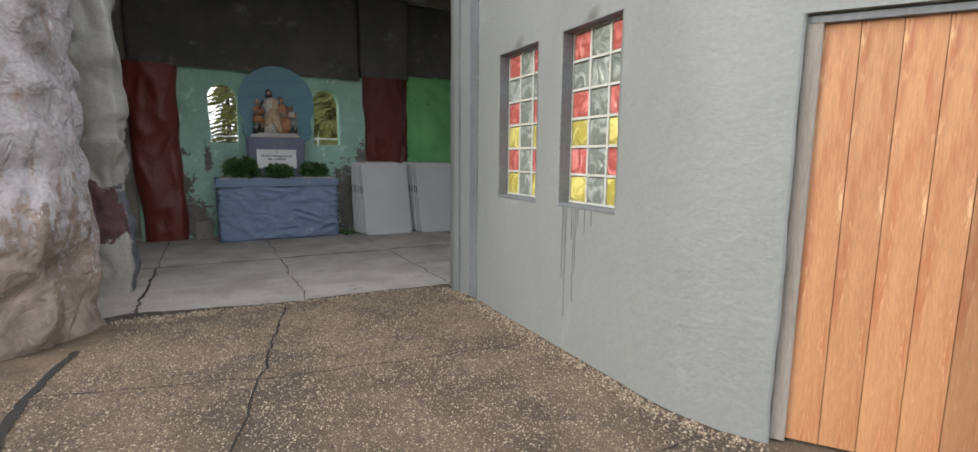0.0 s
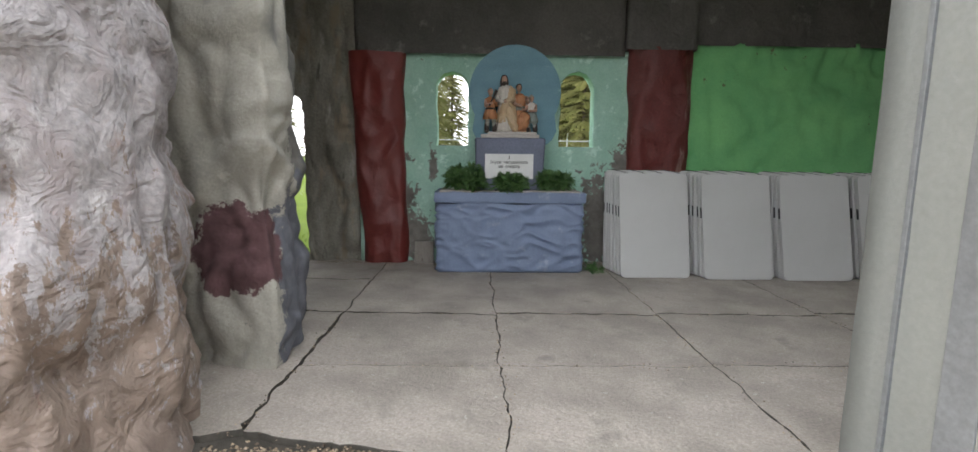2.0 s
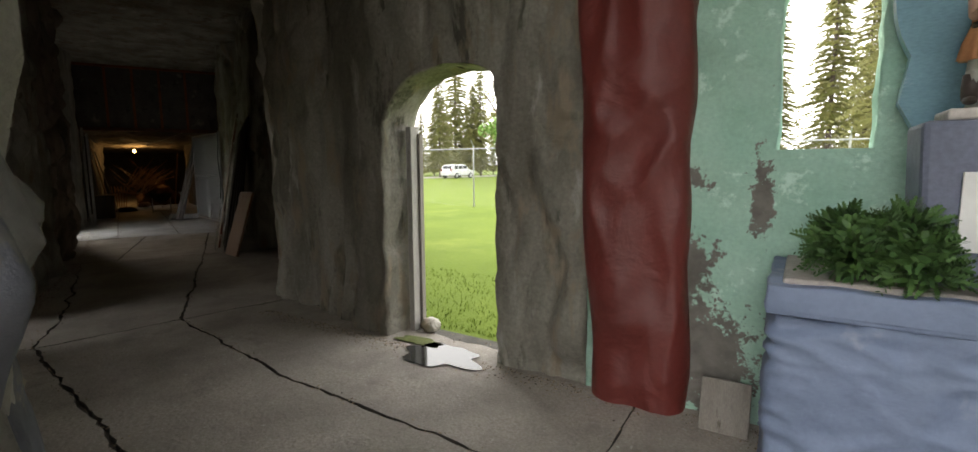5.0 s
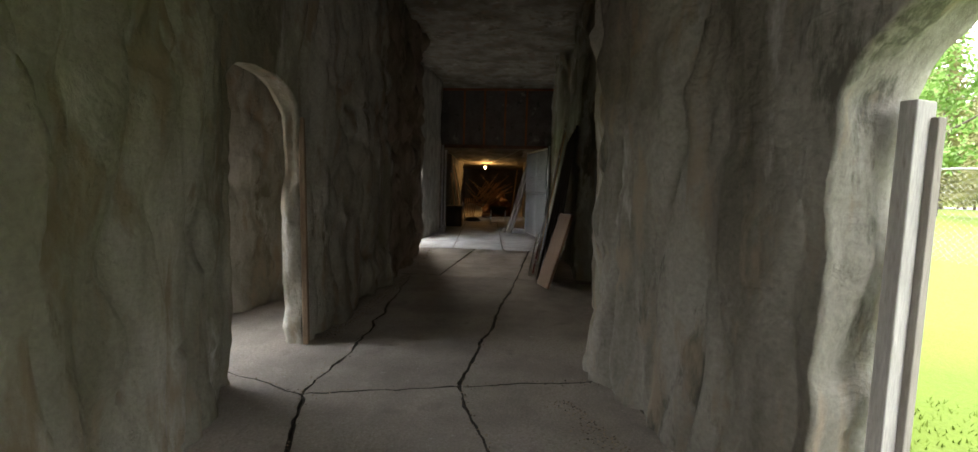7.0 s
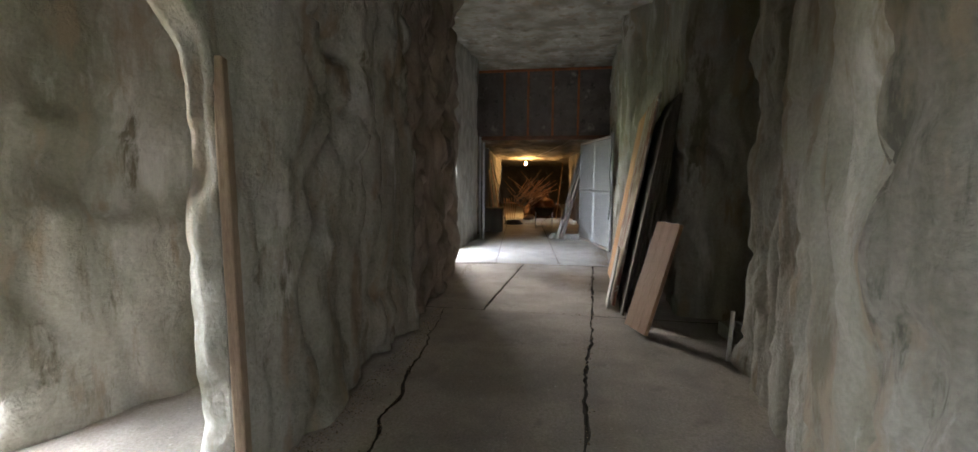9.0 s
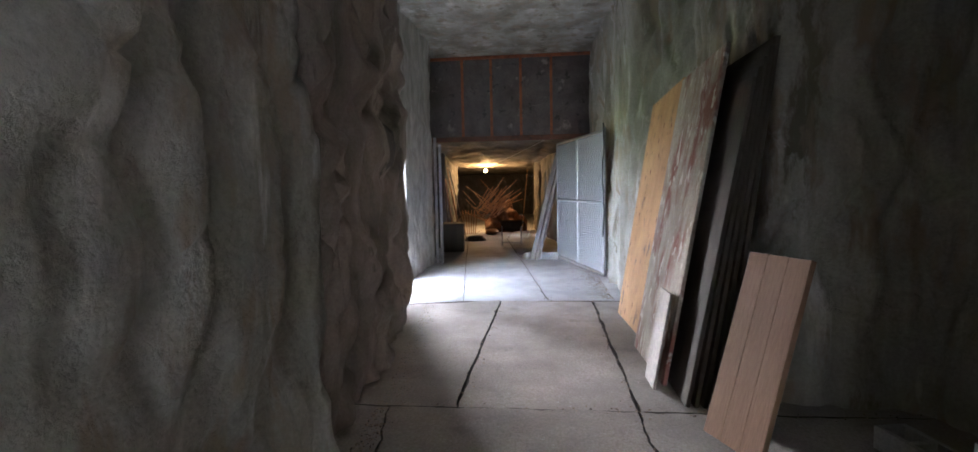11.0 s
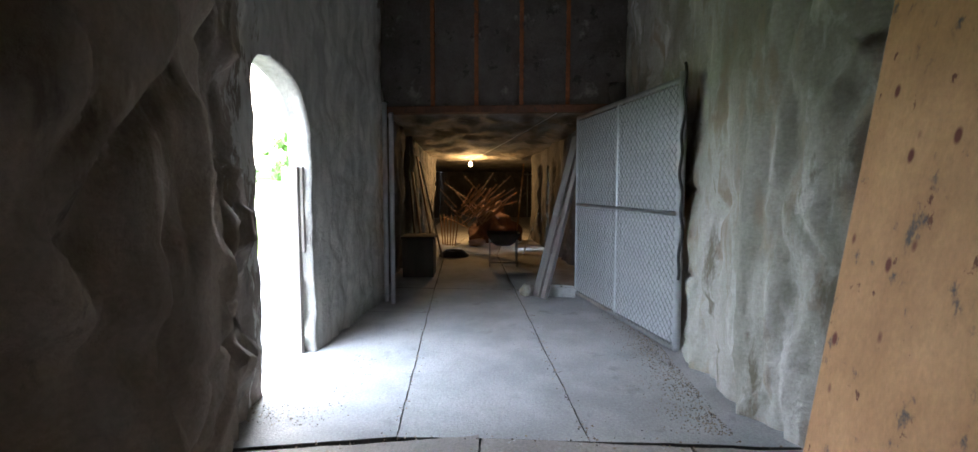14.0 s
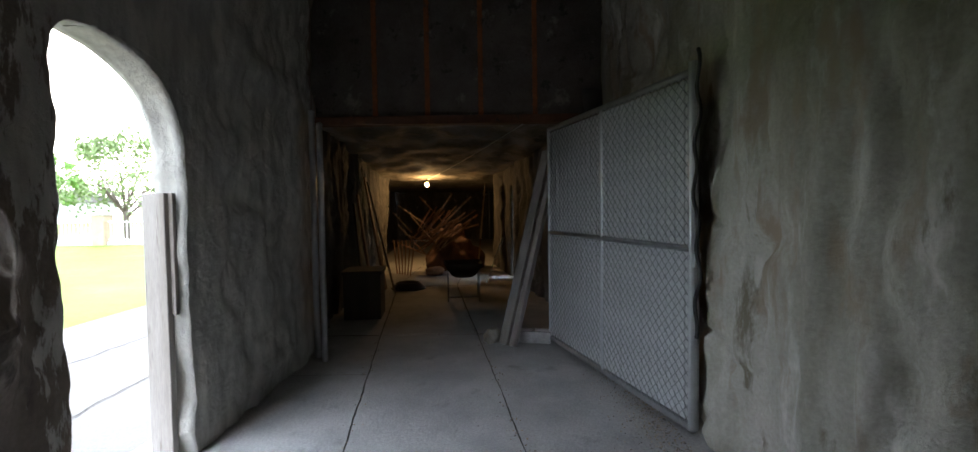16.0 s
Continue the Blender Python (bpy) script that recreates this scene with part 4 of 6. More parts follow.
def spray_bush(name, m, rx, ry, rz, count, material, seed, label):
    """Cut evergreen branches: many flat sprays of small scales."""
    rnd = random.Random(seed)
    bm = bmesh.new()
    lobes = [Vector((rnd.uniform(-0.62, 0.62) * rx, rnd.uniform(-0.5, 0.5) * ry, rnd.uniform(0.25, 0.72) * rz)) for _ in range(9)]
    for _ in range(count):
        lobe = rnd.choice(lobes)
        d = Vector((rnd.gauss(0, 1), rnd.gauss(0, 1), rnd.gauss(0.35, 0.8))).normalized()
        root = lobe + Vector((d.x * rx * 0.22, d.y * ry * 0.3, d.z * rz * 0.2))
        way = (d + Vector((0, 0, 0.25))).normalized() * rnd.uniform(0.05, 0.12)
        if root.z + way.z < 0.0:
            way.z = abs(way.z)
            root.z = max(root.z, 0.02)
        side = way.cross(Vector((rnd.uniform(-1, 1), rnd.uniform(-1, 1), rnd.uniform(-1, 1)))).normalized()
        for k in range(7):
            p = root + way * (k / 6) + Vector((0, 0, -0.02 * (k / 6) ** 2))
            for sgn in (-1, 1):
                ln = 0.036 * (1.1 - k / 8) + 0.01
                w = (way.normalized() * 0.75 + side * sgn).normalized() * ln
                c = side.cross(way).normalized() * 0.005 + way.normalized() * 0.0065
                bm.faces.new([bm.verts.new(q) for q in (p, p + w * 0.5 + c, p + w, p + w * 0.5 - c)])
    bush = thing(name, m, label, "branches", "branches on the altar")
    part("foliage", bm, material, bush)
    stems = bmesh.new()
    for k in range(7):
        a = k * 0.9
        rod((0.02 * math.cos(a), 0.02 * math.sin(a), 0), (rx * 0.5 * math.cos(a), ry * 0.5 * math.sin(a), rz * 0.5), 0.006, 0.003, 5, stems)
    part("stem", stems, bark, bush)
    return bush


spray_bush("evergreen_branches", chm(0.03, 0.58, 1.03), 0.26, 0.19, 0.30, 1000, conifer, 1, "bundle of dark green cedar branches on altar")
spray_bush("evergreen_branches", chm(0.57, 0.69, 1.03), 0.18, 0.12, 0.19, 700, conifer, 2, "low bundle of cedar branches before white sign")
spray_bush("evergreen_branches", chm(1.15, 0.58, 1.03), 0.27, 0.17, 0.22, 900, conifer, 3, "spreading bundle of dark cedar branches on altar")
spray_bush("evergreen_branches", chm(1.66, 0.62, 0.0), 0.12, 0.10, 0.07, 40, conifer, 4, "fallen cedar sprig on floor beside altar")


# ---- red pillars ----
def red_pillar(name, lo0, lo1, hi0, hi1, z1, seed, label):
    """A painted pilaster hanging like a curtain, with soft folds."""
    bm = bmesh.new()

    def f(u, v):
        z = z1 * v
        sway = 0.04 * noise.noise(Vector((z * 1.3, seed, 0)))
        a0, a1 = lo0 + (hi0 - lo0) * v + sway, lo1 + (hi1 - lo1) * v + 0.05 * noise.noise(Vector((z * 1.6, seed + 4, 0)))
        t = math.pi * u
        a = (a0 + a1) / 2 - (a1 - a0) / 2 * math.copysign(abs(math.cos(t)) ** 0.7, math.cos(t))
        b = 0.15 * math.sin(t) ** 0.6 if 0 < u < 1 else -0.04
        q = Vector((a * 2.4 + seed, 0, z * 1.1 + a * 0.8))
        b += 0.075 * (0.6 - 2 * abs(noise.noise(q))) * math.sin(t) + 0.05 * (0.4 - 1.8 * abs(noise.noise(Vector((a * 3.2 - z * 1.2, seed, z * 1.9 + a))))) * math.sin(t) + 0.014 * noise.noise(q * 3.5)
        return ch(a, b, z)

    patch(bm, f, 40, 110)
    ob = part(name, bm, red_paint, smooth=True)
    return tagged(ob, label, "pillar")


red_pillar("red_pillar", -1.40, -0.80, -1.56, -0.83, 2.80, 1.0, "dark red painted concrete pilaster with curtain folds")
red_pillar("red_pillar", 2.24, 3.02, 2.16, 3.04, 2.90, 6.0, "dark red pilaster streaked with worn white patches").data.materials[0] = mat("worn_red_paint", (0.18, 0.03, 0.026), (0.12, 0.025, 0.022), 1.5, (0.40, 0.30, 0.27), 0.60, 2.0, rough=0.55, bump=0.4, stretch=(1, 1, 0.2), sharp=0.1, relief=0.35)

# ---- stacked folding tables ----
def rounded_panel(w, h, t, r=0.06):
    bm = bmesh.new()
    pts = []
    for cx, cz, a0 in ((w / 2 - r, r, -90), (w / 2 - r, h - r, 0), (-w / 2 + r, h - r, 90), (-w / 2 + r, r, 180)):
        for k in range(6):
            a = radians(a0 + 18 * k)
            pts.append((cx + r * math.cos(a), cz + r * math.sin(a)))
    f = bm.faces.new([bm.verts.new((x, 0, z)) for x, z in pts])
    ext = bmesh.ops.extrude_face_region(bm, geom=[f])
    bmesh.ops.translate(bm, vec=(0, t, 0), verts=[v for v in ext["geom"] if isinstance(v, bmesh.types.BMVert)])
    bmesh.ops.recalc_face_normals(bm, faces=bm.faces)
    bmesh.ops.bevel(bm, geom=[e for e in bm.edges if e.is_manifold and e.calc_face_angle() > 1.2], offset=0.006, segments=2, affect="EDGES", profile=0.5)
    return bm


TW, TH = 0.86, 1.30
table = thing("folding_table", chm(1.9, 0.9), "white plastic folding table, folded and leaning upright", "folding table", "folded tables against the wall")
part("tabletop", rounded_panel(TW, TH, 0.028), white_plastic, table)
half = part("tabletop", rounded_panel(TW, TH, 0.028), white_plastic, table)
half.location = (0, 0.034, 0)
part("seam", box(TW - 0.02, 0.006, TH - 0.12, Matrix.Translation((0, 0.031, 0.06))), black_plastic, table)
part("handle", box(0.012, 0.03, 0.13, Matrix.Translation((-TW / 2 - 0.001, 0.031, TH * 0.58)), 0.004), black_plastic, table, "black carrying handle")
for k in range(4):
    part("hinge", box(0.05, 0.014, 0.012, Matrix.Translation((-0.33 + 0.22 * k, 0.03, TH - 0.002)), 0.003), black_plastic, table)
first = True
rnd = random.Random(7)
for a0, b0, n in ((2.36, 0.97, 6), (3.36, 1.04, 7), (4.32, 1.07, 6), (5.3, 1.07, 6)):
    for k in range(n):
        tilt = 13 - 1.7 * k + rnd.uniform(-0.3, 0.3)
        m = chm(a0 - 0.020 * k + rnd.uniform(-0.006, 0.006), b0 - 0.095 * k, 0.004) @ pose(0, 0, 0, -tilt, 0, rnd.uniform(-0.8, 0.8))
        if first:
            table.matrix_world, first = m, False
        else:
            copy_thing(table, m)

# loose slab of board between pillar and altar
tile = part("board_piece", box(0.26, 0.03, 0.30, chm(-0.56, 0.20) @ pose(0, 0, 0, -14, 0, 0), 0.004), pale_wood)
tagged(tile, "small grey board leaning beside the altar", "board")


# ---- corridor ----
def strung(name, p, q, sag, r, label):
    cu = bpy.data.curves.new(name, "CURVE")
    cu.dimensions, cu.bevel_depth, cu.bevel_resolution = "3D", r, 2
    line = cu.splines.new("POLY")
    line.points.add(24)
    p, q = Vector(p), Vector(q)
    for i, pt in enumerate(line.points):
        t = i / 24
        pt.co = (*(p.lerp(q, t) - Vector((0, 0, 4 * sag * t * (1 - t)))), 1)
    cu.materials.append(sign_white)
    return tagged(new(name, cu), label, "cable")


strung("lamp_cable", (-27.15, 2.92, 2.24), (-20.28, 4.95, 2.51), 0.03, 0.006, "pale lamp cable strung to the lintel")
lintel = new("lintel")
lintel.location = (-20.32, 4.1, 0)
tagged(lintel, "rusty steel lintel with dark board panel above", "lintel", kind="structure")
part("panel", box(0.05, 3.9, 1.75, Matrix.Translation((-0.06, 0.05, 2.6)), 0.004), mat("dark_panel", (0.17, 0.15, 0.135), (0.09, 0.078, 0.07), 2.4, (0.26, 0.23, 0.21), 0.6, 3, stain2=(0.05, 0.045, 0.04), stain2_at=0.58, stain2_scale=5, bump=0.6), lintel, "dark stained panel")
part("beam", box(0.14, 3.95, 0.10, Matrix.Translation((0, 0.05, 2.5)), 0.008), mat("dark_rust", (0.20, 0.085, 0.045), (0.10, 0.05, 0.03), 6, (0.06, 0.045, 0.035), 0.58, 7, rough=0.85), lintel)
part("top_beam", box(0.07, 3.95, 0.06, Matrix.Translation((0, 0.05, 4.23)), 0.006), rust, lintel)
for y in (3.17, 3.79, 4.42, 5.06):
    bar = box(0.02, 0.055, 1.68, Matrix.Translation((0, y - 4.1, 2.6)), 0.003)
    for k in range(20):
        box(0.032, 0.06, 0.02, Matrix.Translation((0, y - 4.1, 2.64 + 0.08 * k)) @ pose(0, 0, 0, 25 if k % 2 else -25, 0, 0), bm=bar)
    part("truss_bar", bar, rust, lintel)

# chain-link gate leaf with privacy slats
GA, GB = Vector((-17.56, 5.80, 0.07)), Vector((-19.85, 5.17, 0.07))
gw, gh = (GB - GA).length, 2.28
gate = thing("metal_gate", Matrix.Translation(GA) @ pose(0, 0, 0, 0, 0, math.degrees(math.atan2((GB - GA).y, (GB - GA).x))), "open chain-link gate leaf with grey privacy slats", "gate")
for x0 in (0.0, gw * 0.5, gw):
    part("gate_post", rod((x0, 0, 0), (x0, 0, gh + (0.06 if x0 == 0 else 0)), 0.034 if x0 == 0 else 0.027, seg=12), steel, gate)
for z in (0.0, gh * 0.51, gh):
    part("gate_rail", rod((0, 0, z), (gw, 0, z), 0.026, seg=12), steel, gate)
slat_me = None
ns = 46
for i in range(ns):
    x = 0.05 + (gw - 0.1) * i / (ns - 1)
    if slat_me is None:
        ob = part("slat", box(0.049, 0.006, gh - 0.08, None, 0.002), gate_slat, gate)
        slat_me = ob.data
    else:
        ob = new("slat", slat_me)
        ob.parent = gate
    ob.matrix_local = Matrix.Translation((x, 0.009 if i % 2 else 0.006, 0.04))
verts, faces = [], []


def wire(p, q, r=0.0026):
    d = (q - p).normalized()
    s1 = Vector((0, 1, 0)) * r
    s2 = d.cross(Vector((0, 1, 0))) * r
    n0 = len(verts)
    for c in (p, q):
        verts.extend([c + s1, c + s2, c - s1, c - s2])
    for k in range(4):
        faces.append((n0 + k, n0 + (k + 1) % 4, n0 + 4 + (k + 1) % 4, n0 + 4 + k))


sp = 0.075
for sgn in (1, -1):
    k = -int(gh / sp) - 1
    while k * sp < gw:
        x0 = k * sp
        z0, z1 = 0.0, gh
        xs = lambda z: x0 + (z if sgn > 0 else gh - z)
        lo, hi = (max(0, -x0), min(gh, gw - x0))
        if hi > lo:
            za, zb = (lo, hi) if sgn > 0 else (gh - lo, gh - hi)
            wire(Vector((x0 + lo, 0.014, za)), Vector((x0 + hi, 0.014, zb)))
        k += 1
me = bpy.data.meshes.new("wire_mesh")
me.from_pydata(verts, [], faces)
me.materials.append(mesh_wire)
wm = new("wire_mesh", me)
wm.parent = gate
part("latch", box(0.03, 0.05, 0.09, Matrix.Translation((-0.03, 0.0, 1.05)), 0.005), steel, gate)

cable = bpy.data.curves.new("cable", "CURVE")
cable.dimensions, cable.bevel_depth, cable.bevel_resolution = "3D", 0.012, 3
spl = cable.splines.new("POLY")
spl.points.add(47)
for i, pt in enumerate(spl.points):
    z = 2.45 - 1.75 * i / 47
    pt.co = (-17.44 + 0.032 * math.sin(z * 19), 5.77 + 0.012 * math.sin(z * 6 + 1), z, 1)
cable.materials.append(black_plastic)
tagged(new("hanging_cable", cable), "black wavy cable hanging beside the gate post", "cable")


def leaning(name, base, top, width, thick, material, label, category, group="", across=None, bevel=0.004):
    """A board that stands on base and leans towards top; both are the middles of its ends."""
    base, top = Vector(base), Vector(top)
    up = (top - base).normalized()
    side = Vector(across or (1, 0, 0))
    side = (side - up * side.dot(up)).normalized()
    nrm = side.cross(up)
    m = Matrix((side, nrm, up)).transposed().to_4x4()
    m.translation = base
    bm = box(width, thick, (top - base).length, None, bevel)
    ob = part(name, bm, material)
    ob.matrix_world = m
    low = min((ob.matrix_world @ v.co).z for v in ob.data.vertices)
    ob.matrix_world = Matrix.Translation((0, 0, 0.002 - low)) @ m
    return tagged(ob, label, category, group)


leaning("plywood_sheet", (-14.86, 5.70, 0), (-15.0, 6.12, 2.40), 1.2, 0.018, ply_mat, "orange-brown plywood sheet with knots, leaning on wall", "plywood")
leaning("painted_board", (-13.70, 5.66, 0), (-13.80, 6.10, 2.42), 1.04, 0.03, old_board, "worn board with flaking red and white paint", "board")
for k in range(5):
    leaning("dark_board", (-13.5 + 0.02 * k, 5.75 + 0.055 * k, 0), (-13.5 + 0.02 * k, 6.14 + 0.03 * k, 2.15 + 0.06 * k), 1.15 - 0.03 * k, 0.03, dark_wood, "dark timber board stacked behind leaning sheets", "board", "boards stacked on the wall")
for k in range(3):
    leaning("short_plank", (-12.54 + 0.127 * k, 5.787 + 0.053 * k, 0), (-12.69 + 0.127 * k, 6.097 + 0.053 * k, 1.06), 0.136, 0.04, lumber, "short brown plank leaning in a row of three", "plank", "three short planks", across=(0.92, 0.39, 0))


leaning("pale_board", (-13.34, 5.595, 0), (-13.35, 5.715, 0.70), 0.28, 0.02, sign_white, "short whitish board leaning on the painted sheet", "board").data.materials[0] = mat("dirty_white_board", (0.58, 0.55, 0.50), (0.42, 0.38, 0.33), 4, (0.25, 0.2, 0.17), 0.62, 9, rough=0.8)


def cinder_block(m, label="grey concrete block lying on the floor"):
    b = thing("concrete_block", m, label, "block", "concrete blocks")
    bm = bmesh.new()
    for y in (-0.08, 0.08):
        box(0.40, 0.03, 0.13, Matrix.Translation((0, y, 0)), 0.006, bm=bm)
    for x in (-0.185, 0, 0.185):
        box(0.03, 0.135, 0.128, Matrix.Translation((x, 0, 0.001)), 0.004, bm=bm)
    part("shell", bm, slab_light, b)
    return b


cinder_block(pose(-19.95, 4.98, 0.0, 0, 0, 80))
cinder_block(pose(-12.3, 6.75, 0.0, 0, 0, 10), "dusty concrete block in the dark recess")
stone = part("stone", blob(0.13, 0.10, 0.09, None, 0.4, 2, 3, 3.0), cave, smooth=True)
stone.location = (-19.98, 4.52, 0.055)
tagged(stone, "rough pale stone at foot of leaning planks", "stone")
pipe = part("pipe", rod((-11.72, 6.52, 0), (-11.72, 6.54, 0.42), 0.018), sign_white)
tagged(pipe, "short white plastic pipe standing against the wall", "pipe")
leaning("grooved_plank", (-19.82, 4.64, 0), (-20.18, 5.18, 2.15), 0.13, 0.04, pale_wood, "weathered grey plank leaning towards the lintel", "plank", "grey planks", across=(0.75, 0.6, 0))
leaning("grooved_plank", (-19.72, 4.74, 0), (-20.08, 5.28, 2.12), 0.07, 0.06, pale_wood, "narrow weathered plank leaning beside another", "plank", "grey planks", across=(0.75, 0.6, 0))
for x, y, h in ((-19.32, 2.84, 2.35), (-19.45, 2.72, 2.5)):
    pole = thing("steel_pole", pose(x, y, 0), "upright galvanised steel fence pole", "pole", "steel poles")
    part("tube", rod((0, 0, 0), (0, 0, h), 0.03, seg=14), steel, pole)
    part("cap", blob(0.034, 0.034, 0.025, Matrix.Translation((0, 0, h)), 0, sub=2), steel, pole)

# timber at the two openings
post = part("timber_post", box(0.095, 0.05, 2.02, pose(-9.38, 3.765, 0, 1, 0, 20), 0.01), mat("tan_timber", (0.45, 0.33, 0.23), (0.32, 0.22, 0.15), 2.5, (0.16, 0.10, 0.07), 0.66, 8, stretch=(3, 3, 0.5), bump=0.3))
tagged(post, "rough tan timber post set in the doorway edge", "post")
jamb = part("jamb_board", box(0.16, 0.045, 1.64, pose(-17.41, 2.49, -0.01, 0, 0, 78), 0.006), pale_wood)
tagged(jamb, "weathered grey board along the opening edge", "board")
part("batten", box(0.03, 0.03, 0.74, pose(-17.415, 2.585, 0.89, 0, 0, 78), 0.004), pale_wood, jamb)
pale_board_mat = mat("pale_weathered_board", (0.52, 0.50, 0.47), (0.40, 0.385, 0.36), 2.5, (0.24, 0.22, 0.20), 0.64, 6, stretch=(3, 3, 0.4), bump=0.4)
jamb3 = part("jamb_board", box(0.06, 0.12, 1.86, Matrix.Translation(ch(-3.235, -0.28)) @ pose(0, 0, 0, 0, 0, 29), 0.006), pale_board_mat)
part("batten", box(0.035, 0.05, 1.80, Matrix.Translation(ch(-3.195, -0.33)) @ pose(0, 0, 0, 0, 0, 29), 0.005), pale_wood, jamb3)
tagged(jamb3, "pale board standing in the garden opening", "board")
stone2 = part("stone", blob(0.11, 0.09, 0.07, None, 0.3, 2, 3, 9.0), cave, smooth=True)
stone2.location = ch(-3.1, -0.32, 0.05)
tagged(stone2, "round grey stone lying in the opening", "stone")

# puddle and moss at the garden opening
def puddle(name, a, b, ra, rb, seed, material, z, label, category):
    bm = bmesh.new()
    pts = []
    for k in range(40):
        t = k * math.tau / 40
        r = 1 + 0.55 * noise.noise(Vector((math.cos(t) * 1.6, math.sin(t) * 1.6, seed)))
        pts.append(bm.verts.new(ch(a + ra * r * math.cos(t), b + rb * r * math.sin(t), z)))
    f = bm.faces.new(pts)
    ext = bmesh.ops.extrude_face_region(bm, geom=[f])
    bmesh.ops.translate(bm, vec=(0, 0, 0.002), verts=[v for v in ext["geom"] if isinstance(v, bmesh.types.BMVert)])
    bmesh.ops.recalc_face_normals(bm, faces=bm.faces)
    return tagged(part(name, bm, material), label, category)


water = mat("water_film", (0.05, 0.05, 0.05), rough=0.08, bump=0.04, grain=12)
moss = mat("moss", (0.16, 0.19, 0.05), (0.10, 0.11, 0.04), 12, rough=0.95, bump=0.8)
puddle("puddle", -2.62, 0.12, 0.34, 0.2, 2, water, 0.009, "shallow rain puddle in the garden opening", "puddle")
puddle("moss_patch", -2.98, -0.02, 0.22, 0.09, 7, moss, 0.009, "yellow-green moss on the threshold", "moss")

# ---- tunnel store ----
bulb_mat = bpy.data.materials.new("bulb")
bulb_mat.use_nodes = True
bb = bulb_mat.node_tree.nodes["Principled BSDF"]
bb.inputs["Emission Color"].default_value, bb.inputs["Emission Strength"].default_value = (1, 0.55, 0.16, 1), 18
lamp = thing("ceiling_lamp", pose(-27.2, 2.9, 2.12), "bare glowing light bulb on the tunnel ceiling", "lamp")
part("bulb", blob(0.045, 0.045, 0.06, None, 0, sub=3), bulb_mat, lamp, "warm glowing bulb", True)
part("socket", rod((0, 0, 0.05), (0, 0, 0.13), 0.022), black_plastic, lamp)
glow = new("bulb_light", bpy.data.lights.new("bulb_light", "POINT"))
glow.data.energy, glow.data.color, glow.data.shadow_soft_size = 5.5, (1, 0.55, 0.2), 0.06
glow.location = (-27.2, 2.9, 2.02)

rnd = random.Random(11)
for k in range(40):
    a = Vector((-26.2 + rnd.uniform(-0.4, 0.4), 3.15 + rnd.uniform(-0.45, 0.35), rnd.uniform(0.35, 1.05)))
    d = Vector((rnd.uniform(-0.2, 0.2), rnd.choice((0.9, 0.8, 0.6, 0.5, -0.7)) + rnd.uniform(-0.2, 0.2), rnd.uniform(0.25, 1.0))).normalized() * rnd.uniform(0.5, 1.15)
    ob = part("stick", box(0.035, 0.03, d.length, Matrix.Translation(a) @ d.to_track_quat("Z", "Y").to_matrix().to_4x4(), 0.004), lumber)
    tagged(ob, "stripped wooden stick in a tangled pile", "stick", "pile of sticks")
heap = part("rubbish_mound", blob(0.6, 0.65, 0.85, pose(-26.9, 3.6, 0.1), 0.5, 2.2, 4, 6.0), mat("brown_rubbish", (0.20, 0.10, 0.06), (0.09, 0.05, 0.035), 4, rough=0.9, bump=0.8), smooth=True)
tagged(heap, "dark heap of rubbish under wooden sticks", "heap")
rug = part("sack", blob(0.3, 0.22, 0.10, pose(-25.6, 3.25, 0.08), 0.3, 2, 3, 1.0), lumber, smooth=True)
tagged(rug, "brown sack lying on the tunnel floor", "sack")
cart = thing("work_cart", pose(-22.6, 4.05, 0, 0, 0, 5), "low dark wheelbarrow on tubular legs", "cart")
bm = bmesh.new()
patch(bm, lambda u, v: Vector(((u - 0.5) * 0.7, (v - 0.5) * 0.62, 0.62 - 0.26 * (1 - max(abs(2 * u - 1), abs(2 * v - 1)) ** 3))), 10, 10)
bmesh.ops.solidify(bm, geom=bm.faces[:], thickness=0.02)
part("tray", bm, dark_wood, cart)
for sy in (-0.25, 0.25):
    part("leg", rod((-0.1, sy, 0), (-0.1, sy, 0.45), 0.014), steel, cart)
    part("leg", rod((0.25, sy, 0), (0.25, sy, 0.45), 0.014), steel, cart)
    part("handle", rod((-0.3, sy, 0.45), (0.75, sy, 0.52), 0.016), steel, cart)
part("cross_bar", rod((0.25, -0.25, 0.08), (0.25, 0.25, 0.08), 0.012), steel, cart)
crate = thing("crate", pose(-21.4, 2.72, 0, 0, 0, 6), "dark wooden chest standing by the tunnel wall", "chest")
part("body", box(0.55, 0.5, 0.62, None, 0.01), dark_wood, crate)
part("lid", box(0.6, 0.55, 0.05, Matrix.Translation((0, 0, 0.62)), 0.01), dark_wood, crate)
for k, (x, y, xt, yt, h, w, mm) in enumerate(((-22.6, 2.55, -22.7, 2.3, 1.75, 0.10, lumber), (-23.4, 2.75, -23.6, 2.25, 2.0, 0.06, pale_wood), (-23.6, 2.55, -23.8, 2.15, 2.1, 0.14, lumber), (-22.2, 2.5, -22.3, 2.35, 1.6, 0.09, dark_wood))):
    leaning("leaning_plank", (x, y, 0), (xt, yt, h), w, 0.03, mm, "long thin plank leaning on the tunnel wall", "plank", "planks along the tunnel")
